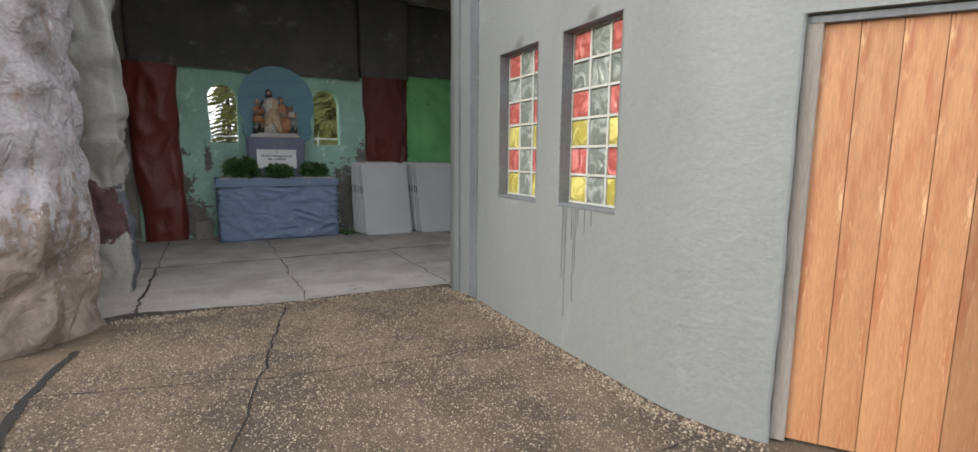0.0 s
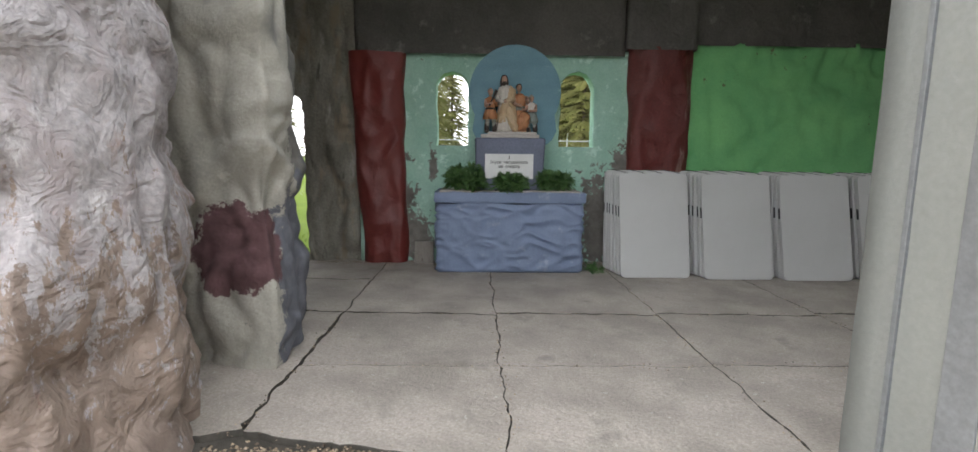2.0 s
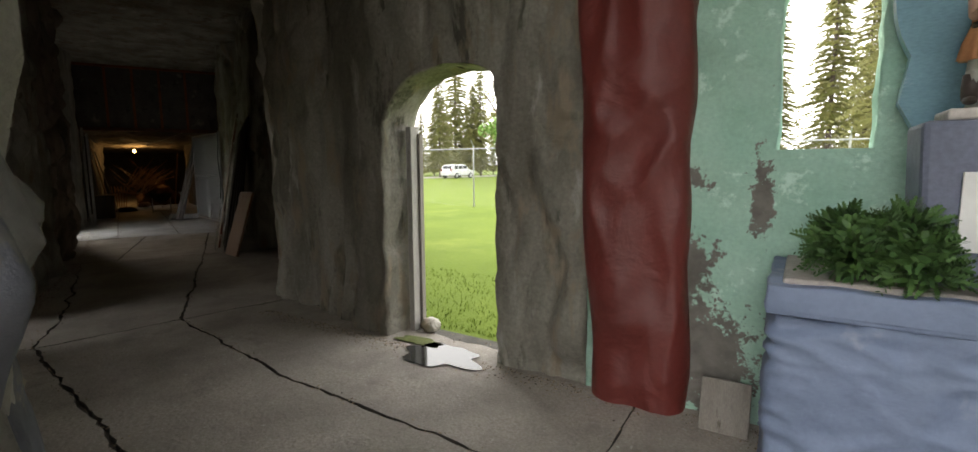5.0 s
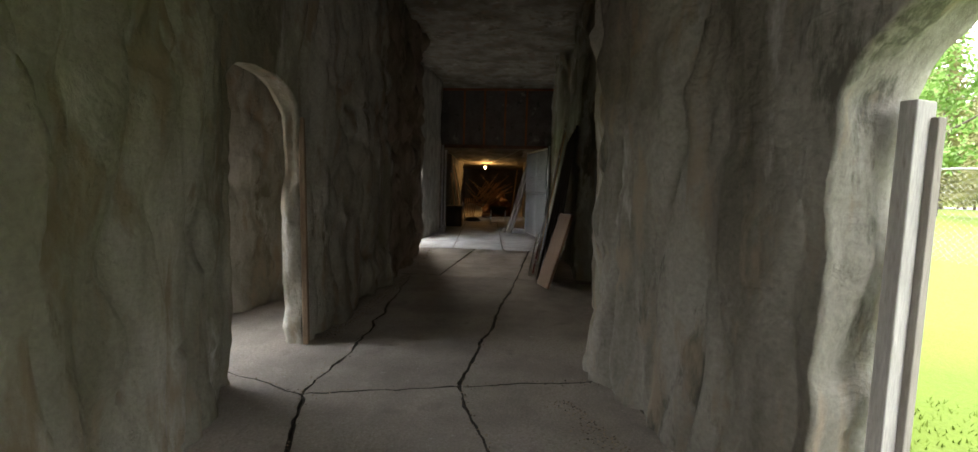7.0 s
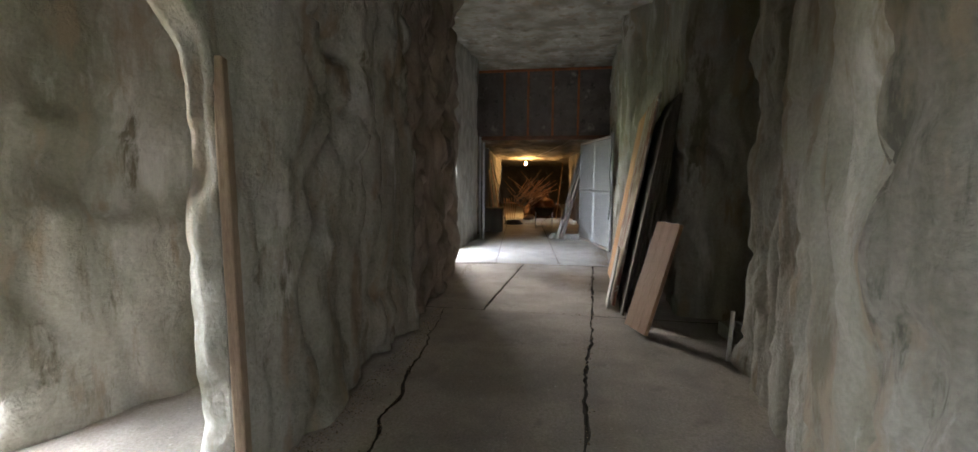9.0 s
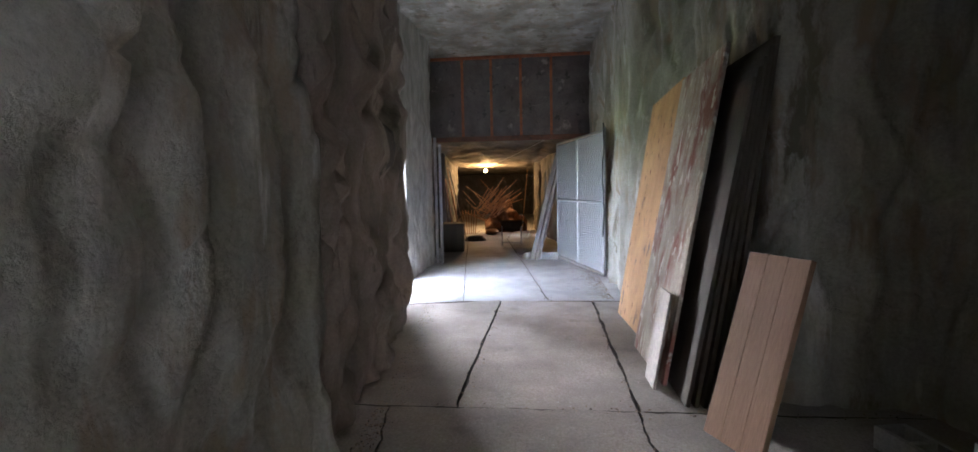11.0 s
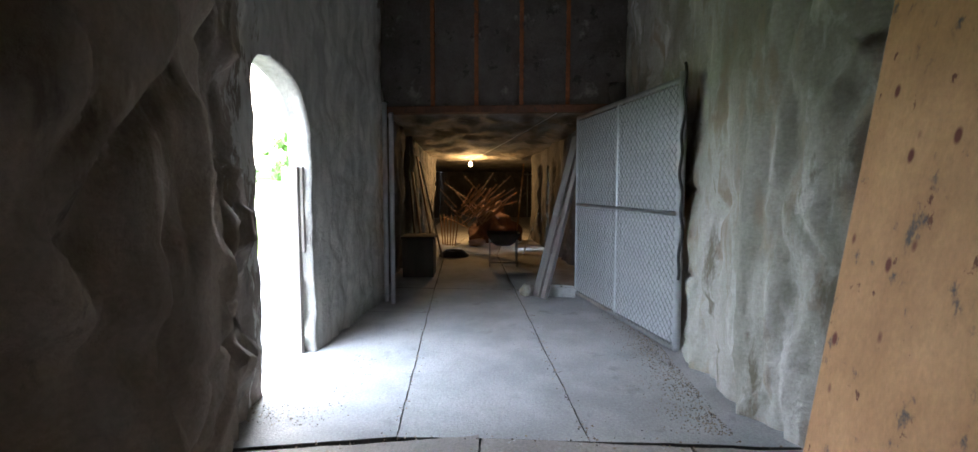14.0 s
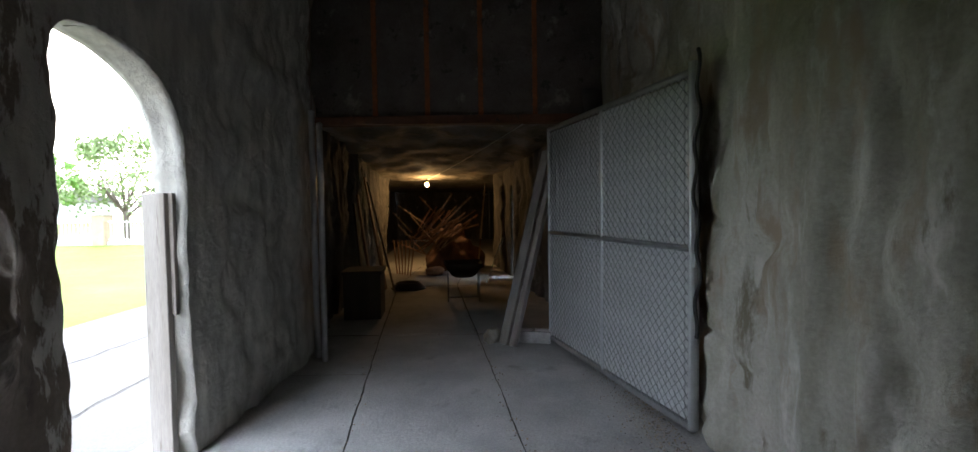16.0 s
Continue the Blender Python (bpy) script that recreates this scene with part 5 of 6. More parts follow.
for k in range(6):
    leaning("folded_slat", (-25.8 + 0.06 * k, 2.35 + 0.07 * k, 0.2), (-26.2 + 0.06 * k, 2.2 + 0.11 * k, 0.95), 0.05, 0.025, lumber, "tan slat in a fanned stack", "slat", "fanned slats")
leaning("yellow_board", (-26.2, 4.2, 0.0), (-26.4, 4.4, 2.05), 0.32, 0.03, ply_mat, "yellowish board standing under the light", "board")
leaning("blue_white_panel", (-24.2, 4.42, 0.85), (-24.3, 4.75, 1.75), 0.10, 0.02, sign_white, "narrow white panel leaning in the store", "panel")
coil = bmesh.new()
for k in range(4):
    b2 = bmesh.new()
    n1, n2 = 28, 6
    rr = 0.30 - 0.03 * k
    ring = [[b2.verts.new(((rr + 0.02 * math.cos(j * math.tau / n2)) * math.cos(i * math.tau / n1), (rr + 0.02 * math.cos(j * math.tau / n2)) * math.sin(i * math.tau / n1), 0.03 * k + 0.02 + 0.02 * math.sin(j * math.tau / n2))) for j in range(n2)] for i in range(n1)]
    for i in range(n1):
        for j in range(n2):
            b2.faces.new((ring[i][j], ring[(i + 1) % n1][j], ring[(i + 1) % n1][(j + 1) % n2], ring[i][(j + 1) % n2]))
    join(coil, b2)
hose = part("hose_coil", coil, black_plastic, smooth=True)
hose.location = (-23.7, 2.95, 0)
tagged(hose, "black hose coiled on the tunnel floor", "hose")


# ---- outside ----
def leaf_cloud(bm, centre, r, count, size, rnd):
    for _ in range(count):
        d = Vector((rnd.gauss(0, 1), rnd.gauss(0, 1), rnd.gauss(0, 0.8)))
        p = centre + d.normalized() * r * rnd.random() ** 0.4
        u = Vector((rnd.uniform(-1, 1), rnd.uniform(-1, 1), rnd.uniform(-1, 1))).normalized() * size * rnd.uniform(0.6, 1.3)
        w = u.cross(Vector((rnd.uniform(-1, 1), rnd.uniform(-1, 1), rnd.uniform(-1, 1)))).normalized() * size * 0.55
        bm.faces.new([bm.verts.new(q) for q in (p - u, p + w, p + u, p - w)])


def broad_tree(m, h, r, seed, label, clumps=46, leaves=75, size=0.16, material=None):
    rnd = random.Random(seed)
    tree = thing("tree", m, label, "tree")
    tr = bmesh.new()
    rod((0, 0, -0.1), (0.1, 0, h * 0.3), 0.03 * h, 0.022 * h, 10, tr)
    for k in range(9):
        a = k * 0.7 + rnd.uniform(-0.2, 0.2)
        s = Vector((0.1, 0, h * rnd.uniform(0.2, 0.32)))
        e = Vector((math.cos(a) * r * rnd.uniform(0.4, 0.8), math.sin(a) * r * rnd.uniform(0.4, 0.8), h * rnd.uniform(0.5, 0.9)))
        mid = s.lerp(e, 0.5) + Vector((0, 0, 0.06 * h))
        rod(s, mid, 0.014 * h, 0.009 * h, 7, tr)
        rod(mid, e, 0.009 * h, 0.003 * h, 6, tr)
    part("trunk", tr, bark, tree)
    cr = bmesh.new()
    for k in range(clumps):
        a, q = rnd.uniform(0, math.tau), math.sqrt(rnd.random())
        zz = rnd.uniform(0.32, 1.0)
        rad = r * (1.05 - abs(zz - 0.58) * 1.5) * q
        leaf_cloud(cr, Vector((math.cos(a) * rad, math.sin(a) * rad, h * zz)), r * rnd.uniform(0.14, 0.28), leaves, size, rnd)
    part("crown", cr, material or leaf_mat, tree)
    return tree


def conifer_tree(m, h, r, seed, label, gap=0.3, boughs=7, leaf=1.0):
    rnd = random.Random(seed)
    tree = thing("conifer", m, label, "tree", "conifers behind the fence")
    part("trunk", rod((0, 0, -0.1), (0, 0, h), 0.012 * h, 0.002 * h, 8), bark, tree)
    cr = bmesh.new()
    z = 0.08 * h
    while z < h * 0.98:
        reach = r * (1 - z / h) ** 0.8 + 0.15
        for k in range(boughs):
            if rnd.random() < gap:
                continue
            a = rnd.uniform(0, math.tau)
            ln = reach * rnd.uniform(0.6, 1.1)
            out = Vector((math.cos(a), math.sin(a), 0))
            for j in range(9):
                p = Vector((0, 0, z)) + out * ln * (0.15 + 0.85 * j / 8) + Vector((0, 0, -0.25 * ln * (j / 8) ** 1.5))
                sd = out.cross(Vector((0, 0, 1)))
                for sgn in (-1, 1):
                    w = (out * 0.5 + sd * sgn + Vector((0, 0, rnd.uniform(-0.7, 0.1)))) * (0.16 * ln * (1.15 - j / 9) + 0.10) * leaf
                    c = (Vector((0, 0, 0.07)) + out * 0.06) * leaf
                    cr.faces.new([cr.verts.new(q) for q in (p, p + w * 0.5 + c, p + w, p + w * 0.5 - c)])
        z += h * 0.02
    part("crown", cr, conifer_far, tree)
    return tree


G = -0.07
apple_leaf = mat("apple_leaves", (0.13, 0.19, 0.06), (0.19, 0.24, 0.09), 2, rough=0.7)
con_a = conifer_tree(Matrix.Translation(ch(-4, -34, G)), 17, 2.6, 3, "tall thin conifer with gaps between boughs", 0.2, 10, 1.15)
con_b = conifer_tree(Matrix.Translation(ch(7, -26, G)), 13, 3.4, 5, "dense olive-green conifer behind the fence", 0.22, 18, 0.85)
rnd = random.Random(21)
drive = Vector((-58, 31.5, 0)) - ch(-2.8, 0)
for k in range(26):
    spot = ch(-34 + 2.3 * k + rnd.uniform(-1, 1), -37 - rnd.uniform(0, 12), G)
    across = (spot - ch(-2.8, 0)).cross(drive.normalized()).length
    if across > 6.5:  # an open strip of lawn up to the parked car
        copy_thing(con_a, Matrix.Translation(spot) @ pose(0, 0, 0, 0, 0, rnd.uniform(0, 360)))
for k in range(12):
    copy_thing(con_b, Matrix.Translation(ch(4.0 + 3.0 * k + rnd.uniform(-0.7, 0.7), -25 - rnd.uniform(0, 6), G)) @ pose(0, 0, 0, 0, 0, rnd.uniform(0, 360)))
for k in range(8):
    copy_thing(con_b, pose(-66 + rnd.uniform(-3, 3), 6 + 6.5 * k, G, 0, 0, rnd.uniform(0, 360)))
side_way = Vector((-drive.y, drive.x, 0)).normalized()
for k in range(19):
    spot = ch(-2.8, 0, G) + drive * (1.18 + rnd.uniform(0, 0.25)) + side_way * (1.7 * (k - 9) + rnd.uniform(-0.8, 0.8))
    copy_thing(con_a, Matrix.Translation(spot) @ Matrix.Scale(rnd.choice((0.5, 0.6, 1.0, 1.2, 1.35)), 4) @ pose(0, 0, 0, 0, 0, rnd.uniform(0, 360)))
broad_tree(pose(-36.5, 26.5, G), 10, 3.4, 4, "light green broadleaf tree on the far lawn")
broad_tree(pose(-56, 38.5, G), 13, 4.2, 9, "tall green tree standing behind the parked car", 60, 60, 0.2, conifer_far)

# chain-link fence on the lawn
fence = thing("fence", Matrix.Translation(ch(0, -12.6, G)) @ pose(0, 0, 0, 0, 0, 29), "galvanised wire fence with top rail on the lawn", "fence")
post_me = None
for k in range(27):
    x = -37 + 2.9 * k
    if post_me is None:
        bm = rod((0, 0, 0), (0, 0, 2.3), 0.03, seg=8)
        rod((0, 0, 2.28), (0, -0.16, 2.5), 0.02, seg=6, bm=bm)
        ob = part("post", bm, steel, fence)
        post_me = ob.data
    else:
        ob = new("post", post_me)
        ob.parent = fence
    ob.location = (x, 0, 0)
part("top_rail", rod((-37, 0, 2.2), (38.4, 0, 2.2), 0.022, seg=6), steel, fence)
verts, faces = [], []
for k in range(-16, 504):
    for sg in (1, -1):
        x = -37 + 0.15 * k
        lo, hi = (0.0, 2.2)
        a, b = Vector((x, 0, lo)), Vector((x + sg * 2.2, 0, hi))
        if -37 <= b.x <= 38 and -37 <= a.x <= 38:
            wire(a, b, 0.0014)
me = bpy.data.meshes.new("wire_mesh")
me.from_pydata(verts, [], faces)
me.materials.append(steel)
wm2 = new("wire_mesh", me)
wm2.parent = fence

flat("road", [(-40, -30), (-46, -30), (-92, 110), (-86, 110)], -0.05, 0.03, road_mat)

# parked car
car = thing("car", pose(-58, 31.5, G, 0, 0, 118), "white estate car parked across the lawn", "car")
car_paint = mat("white_car_paint", (0.75, 0.76, 0.78), rough=0.25, bump=0.0)
bm = bmesh.new()
prof = [(-2.25, 0.35), (-2.3, 0.75), (-2.2, 1.0), (-1.95, 1.58), (-0.2, 1.68), (0.55, 1.6), (1.2, 1.05), (2.1, 0.9), (2.3, 0.65), (2.25, 0.35)]
ring = [[bm.verts.new((x, y * (0.86 if z > 1.1 else 1), z)) for x, z in prof] for y in (-0.9, 0.9)]
for i in range(len(prof)):
    j = (i + 1) % len(prof)
    bm.faces.new((ring[0][i], ring[0][j], ring[1][j], ring[1][i]))
bm.faces.new(ring[0][::-1])
bm.faces.new(ring[1])
bmesh.ops.recalc_face_normals(bm, faces=bm.faces)
bmesh.ops.bevel(bm, geom=bm.edges[:], offset=0.05, segments=2, affect="EDGES", profile=0.5)
part("body", bm, car_paint, car)
for sy in (-1, 1):
    for x0, x1 in ((-1.75, -1.05), (-0.95, -0.15), (-0.05, 0.75)):
        part("window", box(x1 - x0, 0.03, 0.40, Matrix.Translation(((x0 + x1) / 2, sy * 0.86, 1.12)), 0.02), car_glass, car)
    for x in (-1.4, 1.4):
        wh = part("wheel", lathe([(0.2, -0.1), (0.33, -0.1), (0.35, 0), (0.33, 0.1), (0.2, 0.1)], 18, Matrix.Translation((x, sy * 0.85, 0.34)) @ pose(0, 0, 0, 90, 0, 0)), black_plastic, car)
        part("rim", lathe([(0.05, -0.02), (0.2, -0.02), (0.2, 0.02), (0.05, 0.03)], 14, Matrix.Translation((x, sy * 0.94, 0.34)) @ pose(0, 0, 0, 90, 0, 0)), steel, wh)
    part("tail_lamp", box(0.06, 0.25, 0.3, Matrix.Translation((-2.26, sy * 0.72, 0.85)), 0.02), red_paint, car)
part("rear_window", box(0.04, 1.3, 0.4, Matrix.Translation((-2.13, 0, 1.12)) @ pose(0, 0, 0, 0, 22, 0), 0.01), car_glass, car)
for x, y in ((-62, 40.5), (-61, 42.5), (-44, 44), (-39, 49)):
    gp = thing("gate_pillar", pose(x, y, G), "white stone gate pillar by the road", "pillar", "white gate pillars")
    part("shaft", box(0.7, 0.7, 1.9, None, 0.02), plaster, gp)
    part("cap", box(0.85, 0.85, 0.15, Matrix.Translation((0, 0, 1.9)), 0.03), plaster, gp)

# south-west lawn: railing with brick piers, an apple tree, houses far off
apple = broad_tree(pose(-41, -15.0, G), 5.6, 3.6, 14, "spreading apple tree behind the garden railing", 50, 60, 0.13, apple_leaf)
broad_tree(pose(-27.2, -9.3, G), 2.9, 0.9, 17, "bright green young tree near the path", 30, 60, 0.07)
rail = thing("railing", pose(-38.5, -14, G, 0, 0, 90), "low white railing between brick piers", "railing")
bar_me = None
for k in range(150):
    x = -15 + 0.2 * k
    if bar_me is None:
        ob = part("bar", box(0.03, 0.03, 1.05, None), sign_white, rail)
        bar_me = ob.data
    else:
        ob = new("bar", bar_me)
        ob.parent = rail
    ob.location = (x, 0, 0.15)
for z in (0.25, 1.1):
    part("rail", box(30, 0.05, 0.05, Matrix.Translation((0, 0, z))), sign_white, rail)
part("kerb", box(30, 0.25, 0.18), slab_light, rail)
brick = mat("tan_brick", (0.42, 0.33, 0.22), (0.33, 0.25, 0.17), 4)
for k in range(5):
    pier = thing("brick_pier", pose(-38.5, -28.4 + 7.0 * k, G), "tan brick pier in the white railing", "pier", "brick piers")
    part("shaft", box(0.6, 0.6, 1.45, None, 0.01), brick, pier)
    part("cap", box(0.72, 0.72, 0.1, Matrix.Translation((0, 0, 1.45)), 0.02), slab_light, pier)


def house(m, w, d, h, wall, label):
    hs = thing("house", m, label, "house", "houses beyond the lawn")
    part("wall", box(w, d, h), wall, hs)
    bm = bmesh.new()
    v = [bm.verts.new(c) for c in ((-w / 2 - 0.4, -d / 2 - 0.4, h), (w / 2 + 0.4, -d / 2 - 0.4, h), (w / 2 + 0.4, d / 2 + 0.4, h), (-w / 2 - 0.4, d / 2 + 0.4, h), (-w / 2, 0, h + 2.2), (w / 2, 0, h + 2.2))]
    for q in ((0, 1, 5, 4), (2, 3, 4, 5), (1, 2, 5), (3, 0, 4), (3, 2, 1, 0)):
        bm.faces.new([v[i] for i in q])
    part("roof", bm, mat("roof_shingle", (0.16, 0.14, 0.13), (0.11, 0.10, 0.1), 3), hs)
    for x in (-w * 0.3, 0, w * 0.3):
        win = part("window", box(1.2, 0.1, 1.2, Matrix.Translation((x, -d / 2 - 0.03, 1.1))), car_glass, hs)
        part("frame", box(1.36, 0.06, 1.36, Matrix.Translation((x, -d / 2 - 0.01, 1.02))), sign_white, win)


house(pose(-92, -42, G, 0, 0, 60), 14, 9, 3.0, mat("siding_tan", (0.45, 0.36, 0.28), (0.4, 0.32, 0.25), 1), "low tan house beyond the lawn")
house(pose(-95, -64, G, 0, 0, 55), 13, 9, 3.2, mat("siding_white", (0.6, 0.6, 0.58), (0.5, 0.5, 0.48), 1), "low white house beyond the lawn")
for k, (x, y) in enumerate(((-78, -52), (-84, -30), (-88, -75), (-74, -20), (-80, 0))):
    broad_tree(pose(x, y, G), 9 + k % 3, 4, 30 + k, "round green tree near far houses", 34, 50, 0.35)


# ---- floor slabs, each with broken edges ----
floor_ob = bpy.data.objects["floor"]
EDGES = []


def slab(corners, material, gap=0.004, jag=0.034):
    """One slab: its edges wander, and neighbours wander with it; gap may be given edge by edge."""
    gaps = gap if isinstance(gap, tuple) else (gap,) * len(corners)
    P = [Vector((*c, 0)) for c in corners]
    mid = sum(P, Vector()) / len(P)
    ring = []
    for p, q, gap in zip(P, P[1:] + P[:1], gaps):
        d = q - p
        nrm = Vector((d.y, -d.x, 0)).normalized()
        n = max(3, int(d.length / 0.05))
        if nrm.dot(mid - p) < 0:
            nrm = -nrm
        for k in range(n):
            c = p + d * (k / n)
            c = c + jag * Vector((noise.noise(c * 2.7) + 0.6 * noise.noise(c * 9), noise.noise(c * 2.7 + Vector((9, 0, 0))) + 0.6 * noise.noise(c * 9 + Vector((5, 0, 0))), 0))
            c = c + Vector((0.3 * jag * noise.noise(c * 24), 0.3 * jag * noise.noise(c * 24 + Vector((3, 0, 0))), 0))
            ring.append(c + nrm * (1.35 if gap > 0.006 else 0.95) * gap * (1 + 1.1 * noise.noise(c * 6 + Vector((0, 0, 4)))))
    EDGES.extend(ring)
    lift = 0.004 * noise.noise(mid * 3)
    bm = bmesh.new()
    top = [bm.verts.new((c.x + (mid - c).normalized().x * 0.003, c.y + (mid - c).normalized().y * 0.003, lift)) for c in ring]
    low = [bm.verts.new((c.x, c.y, lift - 0.004)) for c in ring]
    base = [bm.verts.new((c.x, c.y, -0.039)) for c in ring]
    bm.faces.new(top)
    n = len(ring)
    for i in range(n):
        j = (i + 1) % n
        bm.faces.new((top[j], top[i], low[i], low[j]))
        bm.faces.new((low[j], low[i], base[i], base[j]))
    bmesh.ops.recalc_face_normals(bm, faces=bm.faces)
    for f in bm.faces:
        f.material_index = 0 if len(f.verts) > 4 or abs(f.normal.z) > 0.9 else 1
    ob = part("slab", bm, (material, joint_mat), floor_ob)
    return ob


cols = [-1.06, 0.34, 1.85, 3.4, 5.2, 7.35]
for a0, a1 in zip(cols, cols[1:]):
    west = 0.007 if a0 < -1 else 0.003
    slab([xy(a0, -0.2), xy(a1, -0.2), xy(a1, 2.42), xy(a0, 2.36)], slab_mat, (0.004, 0.003, 0.008, 0.003))
    slab([xy(a0, 2.36), xy(a1, 2.42), xy(a1, 3.58), xy(a0, 3.56)], slab_mat, (0.008, 0.003, 0.002, west))
    slab([xy(a0, 3.56), xy(a1, 3.58), xy(a1, 4.70), xy(a0, 4.42 if a0 < -1 else 4.62)], slab_mat, (0.002, 0.003, 0.004, west))
e0, e1, e2 = xy(-5.2, -0.35), (-8.72, 5.30), (-8.36, 4.26)
slab([xy(-1.06, 1.10), xy(-1.06, -0.2), e0, e1, xy(-3.3, 1.03)], slab_mat, (0.006, 0.004, 0.006, 0.008, 0.008))
slab([xy(-1.06, 1.10), xy(-1.06, 2.36), e2, e1, xy(-3.3, 1.03)], slab_mat, (0.005, 0.009, 0.006, 0.008, 0.008))
slab([xy(-1.06, 2.36), xy(-1.06, 4.4), (-4.6, 3.0), (-9.2, 2.0), e2], slab_mat, (0.009, 0.004, 0.004, 0.006, 0.009))
slab([e0, e1, (-12.85, 5.42), (-12.85, 7.8), (-11.0, 7.8)], slab_mat, (0.006, 0.008, 0.004, 0.004, 0.004))
slab([e1, e2, (-9.5, 4.22), (-11.2, 3.98), (-12.85, 3.75), (-12.85, 5.42)], slab_mat, (0.006, 0.009, 0.008, 0.006, 0.004, 0.008))
slab([e2, (-9.2, 2.0), (-11, 2.6), (-12.85, 3.2), (-12.85, 3.75), (-11.2, 3.98), (-9.5, 4.22)], slab_mat, (0.006, 0.004, 0.004, 0.004, 0.006, 0.008, 0.009))
slab([(-12.85, 7.8), (-12.85, 5.42), (-16.04, 5.46), (-16.1, 6.6), (-13.4, 6.7)], slab_mat, (0.004, 0.008, 0.004, 0.004, 0.004), 0.014)
slab([(-12.85, 5.42), (-12.85, 4.20), (-16.08, 4.26), (-16.04, 5.46)], slab_mat, (0.004, 0.007, 0.004, 0.008), 0.014)
slab([(-12.85, 4.20), (-12.85, 3.2), (-15.7, 2.5), (-16.08, 4.26)], slab_mat, (0.004, 0.004, 0.004, 0.007), 0.014)
slab([(-15.7, 2.4), (-17.4, 2.2), (-18.9, 2.3), (-18.9, 3.37), (-16.02, 3.77)], slab_light, 0.003, 0.008)
slab([(-16.02, 3.77), (-18.9, 3.37), (-20.3, 3.18), (-20.3, 4.34), (-16.06, 4.89)], slab_light, 0.003, 0.008)
slab([(-16.06, 4.89), (-20.3, 4.34), (-20.3, 6.3), (-16.1, 6.5)], slab_light, 0.003, 0.008)
slab([(-18.9, 2.3), (-20.3, 2.0), (-20.3, 3.18), (-18.9, 3.37)], slab_light, 0.003, 0.008)
for x0, x1 in ((-20.3, -24.0), (-24.0, -28.4), (-28.4, -38.4)):
    slab([(x0, 1.3), (x1, 0.4), (x1, 2.7), (x0, 2.7 if x0 < -21 else 3.18)], slab_light, jag=0.008)
    slab([(x0, 2.7 if x0 < -21 else 3.18), (x1, 2.7), (x1, 3.85), (x0, 3.85 if x0 < -21 else 4.34)], slab_light, jag=0.008)
    slab([(x0, 3.85 if x0 < -21 else 4.34), (x1, 3.85), (x1, 6.6), (x0, 6.3)], slab_light, jag=0.008)

# crumbs of concrete and dirt along the joints and wall feet
rnd = random.Random(15)
verts, faces = [], []


def crumb(x, y, z, r):
    n0 = len(verts)
    t = rnd.uniform(0, 6)
    for k in range(4):
        q = rnd.uniform(0.7, 1.2) * r
        verts.append((x + q * math.cos(t + k * 1.571), y + q * math.sin(t + k * 1.571), z - 0.002))
    verts.append((x + rnd.uniform(-0.3, 0.3) * r, y + rnd.uniform(-0.3, 0.3) * r, z + r * rnd.uniform(0.4, 0.9)))
    for k in range(4):
        faces.append((n0 + k, n0 + (k + 1) % 4, n0 + 4))


for _ in range(9000):
    c = rnd.choice(EDGES)
    crumb(c.x + rnd.gauss(0, 0.03), c.y + rnd.gauss(0, 0.03), 0.0, rnd.choice((0.003, 0.004, 0.006, 0.010)))
for _ in range(2600):
    s_ = rnd.uniform(0, 1)
    x = -9.5 - 6.3 * s_
    crumb(x, 3.78 - 0.5 * s_ ** 2 + abs(rnd.gauss(0, 0.10)), 0.0, rnd.uniform(0.003, 0.008))
for _ in range(2600):
    crumb(-16.2 - rnd.random() * 3.8, 5.75 - abs(rnd.gauss(0, 0.16)), 0.0, rnd.uniform(0.003, 0.008))
for _ in range(2500):
    p = along(GREY, rnd.uniform(5.2, 8.7))[0]
    crumb(p.x - abs(rnd.gauss(0, 0.07)) - 0.01, p.y - abs(rnd.gauss(0, 0.04)), -0.010, rnd.uniform(0.004, 0.013))
for _ in range(2500):
    p = ch(rnd.uniform(-5, 2), abs(rnd.gauss(0, 0.09)) + 0.06)
    crumb(p.x, p.y, 0.0, rnd.uniform(0.003, 0.010))
for _ in range(3500):
    crumb(rnd.uniform(-17.4, -16.1), rnd.uniform(2.0, 3.4) - 0.2 * rnd.random(), 0.0, rnd.uniform(0.003, 0.009))
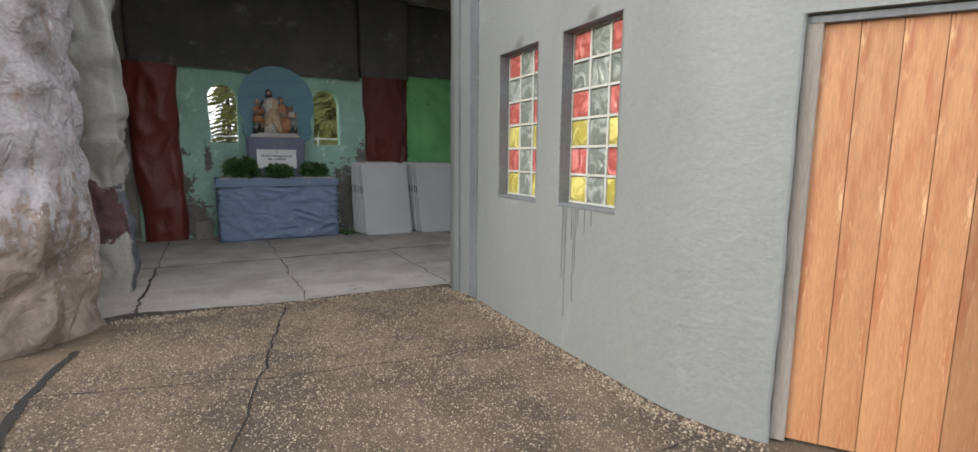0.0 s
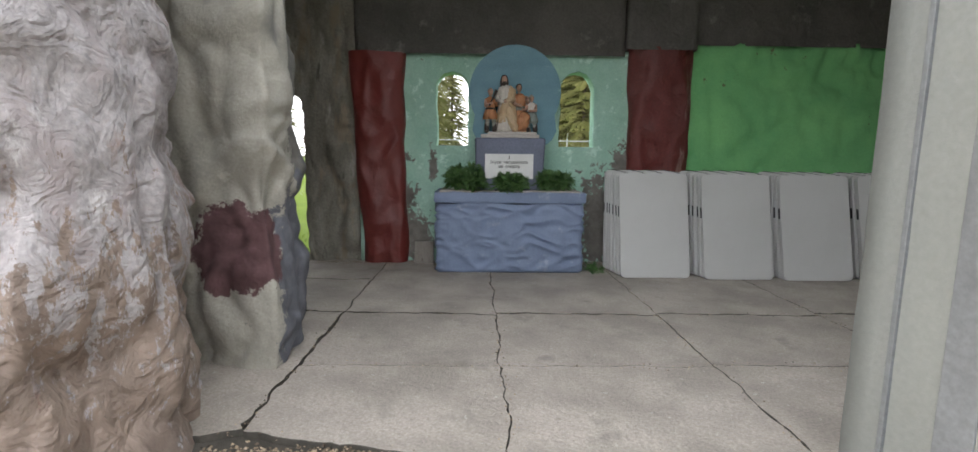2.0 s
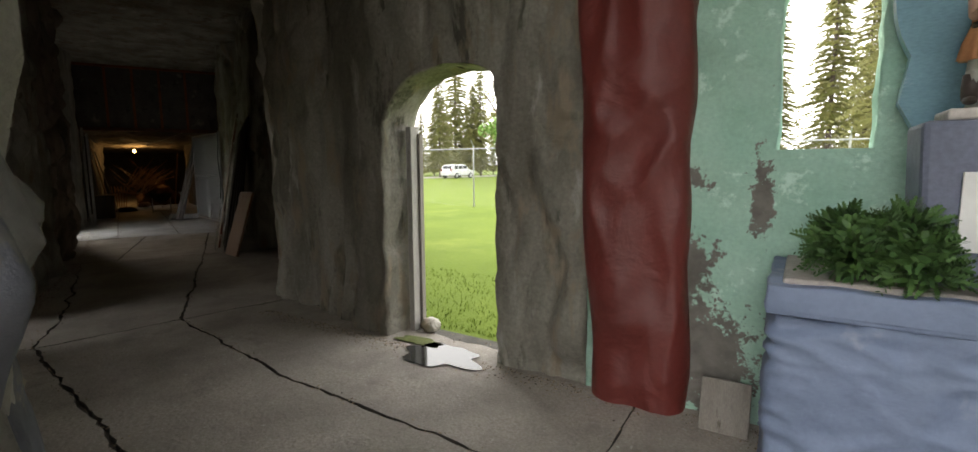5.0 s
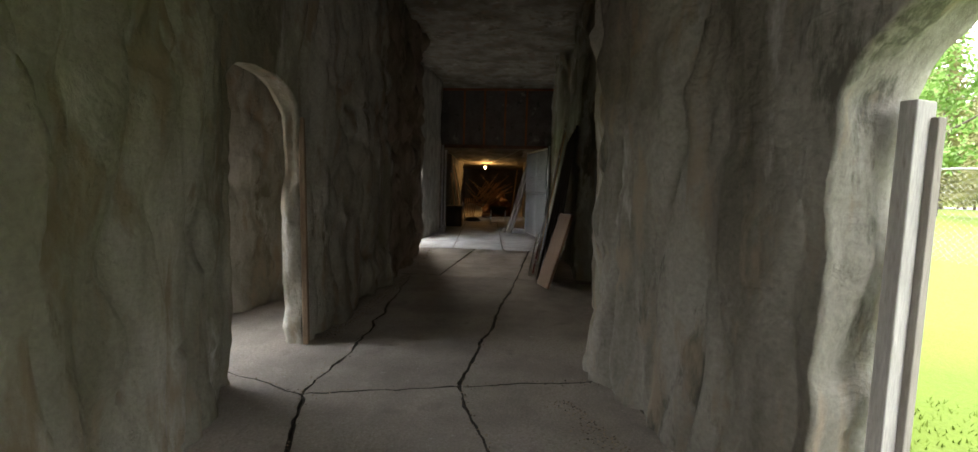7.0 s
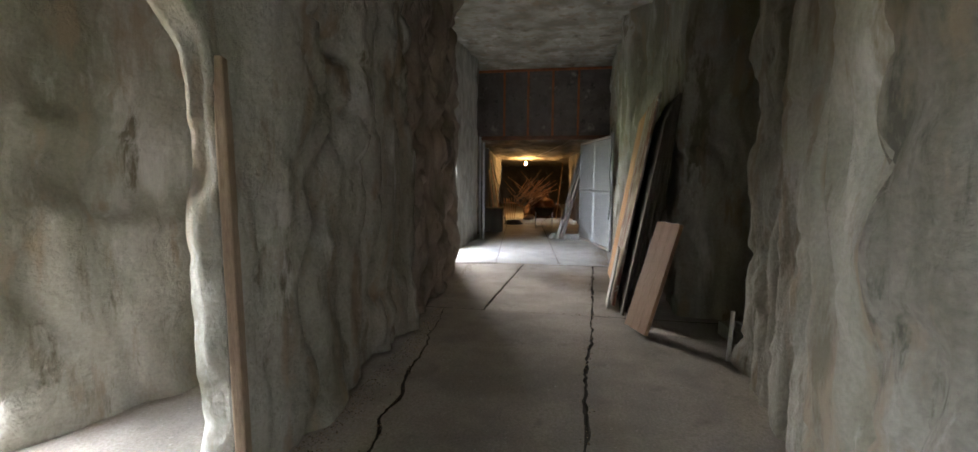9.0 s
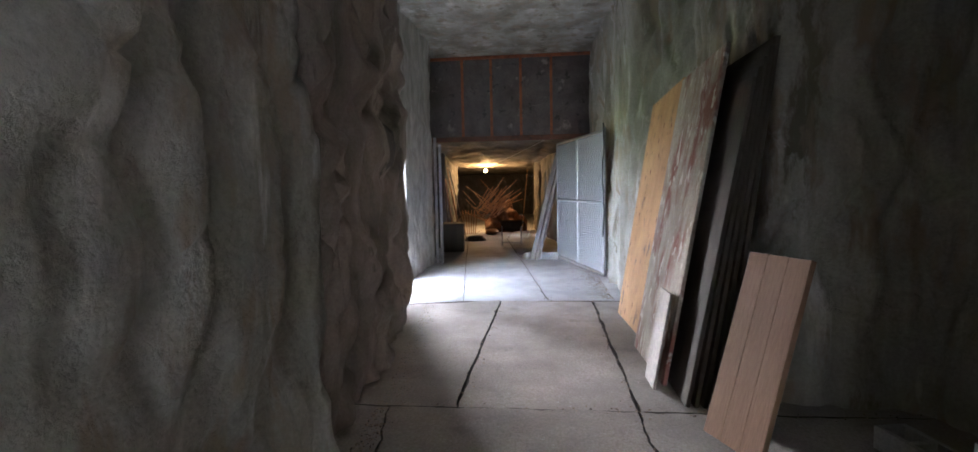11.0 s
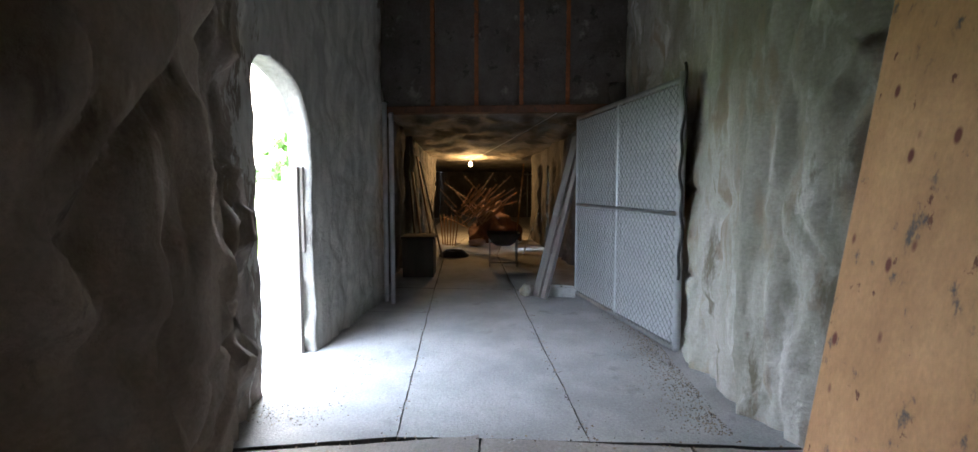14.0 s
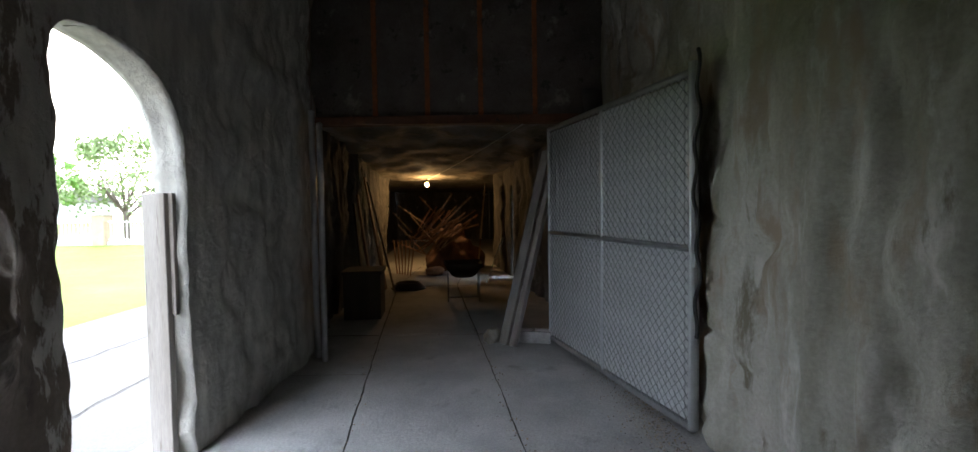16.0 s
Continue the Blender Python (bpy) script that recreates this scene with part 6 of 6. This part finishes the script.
for _ in range(7000):
    p = xy(rnd.uniform(-1.2, 3.6), 4.62 + rnd.gauss(0, 0.045))
    crumb(p[0], p[1], rnd.uniform(-0.03, -0.006), rnd.uniform(0.004, 0.014))
me = bpy.data.meshes.new("crumbs")
me.from_pydata(verts, [], faces)
me.materials.append(pebble_mat)
tagged(new("crumbs", me), "loose concrete crumbs and dirt along joints", "debris", kind="stuff")

# pebbles washed out of the aggregate paving: too many to count
rnd = random.Random(5)
verts, faces = [], []
for _ in range(110000):
    x, y = rnd.uniform(-3.6, 3.2), rnd.uniform(0.35, 5.2)
    if (Vector((x, y, 0)) - CH).dot(CN) < 4.62 or (x > 0 and y > 4.7 - 2.1 * x) or (x < -2.9 and y > 2.9):
        continue
    r = rnd.uniform(0.003, 0.0082)
    h = r * rnd.uniform(0.5, 0.9)
    t = rnd.uniform(0, 6)
    n0 = len(verts)
    for k in range(5):
        q = rnd.uniform(0.8, 1.2) * r
        verts.append((x + q * math.cos(t + k * 1.257), y + q * math.sin(t + k * 1.257), -0.013))
    verts.append((x + rnd.uniform(-0.3, 0.3) * r, y + rnd.uniform(-0.3, 0.3) * r, -0.012 + h))
    for k in range(5):
        faces.append((n0 + k, n0 + (k + 1) % 5, n0 + 5))
me = bpy.data.meshes.new("pebbles")
me.from_pydata(verts, [], faces)
me.materials.append(pebble_mat)
tagged(new("pebbles", me), "small tan and brown pebbles set in paving", "pebbles", kind="stuff")

# tufts along the near lawn edge
verts, faces = [], []
for _ in range(9000):
    a, b = rnd.uniform(-9, 1.5), -0.6 - 2.2 * rnd.random() ** 1.6
    p = ch(a, b, -0.07)
    h, t = rnd.uniform(0.015, 0.045), rnd.uniform(0, 6.28)
    d = Vector((math.cos(t), math.sin(t), 0))
    n0 = len(verts)
    verts += [p - d * 0.006, p + d * 0.006, p + Vector((d.y, -d.x, 0)) * 0.025 + Vector((0, 0, h))]
    faces.append((n0, n0 + 1, n0 + 2))
me = bpy.data.meshes.new("grass_blades")
me.from_pydata([tuple(v) for v in verts], [], faces)
me.materials.append(grass_mat)
tagged(new("grass_blades", me), "short green lawn grass by the chapel", "grass", kind="stuff")
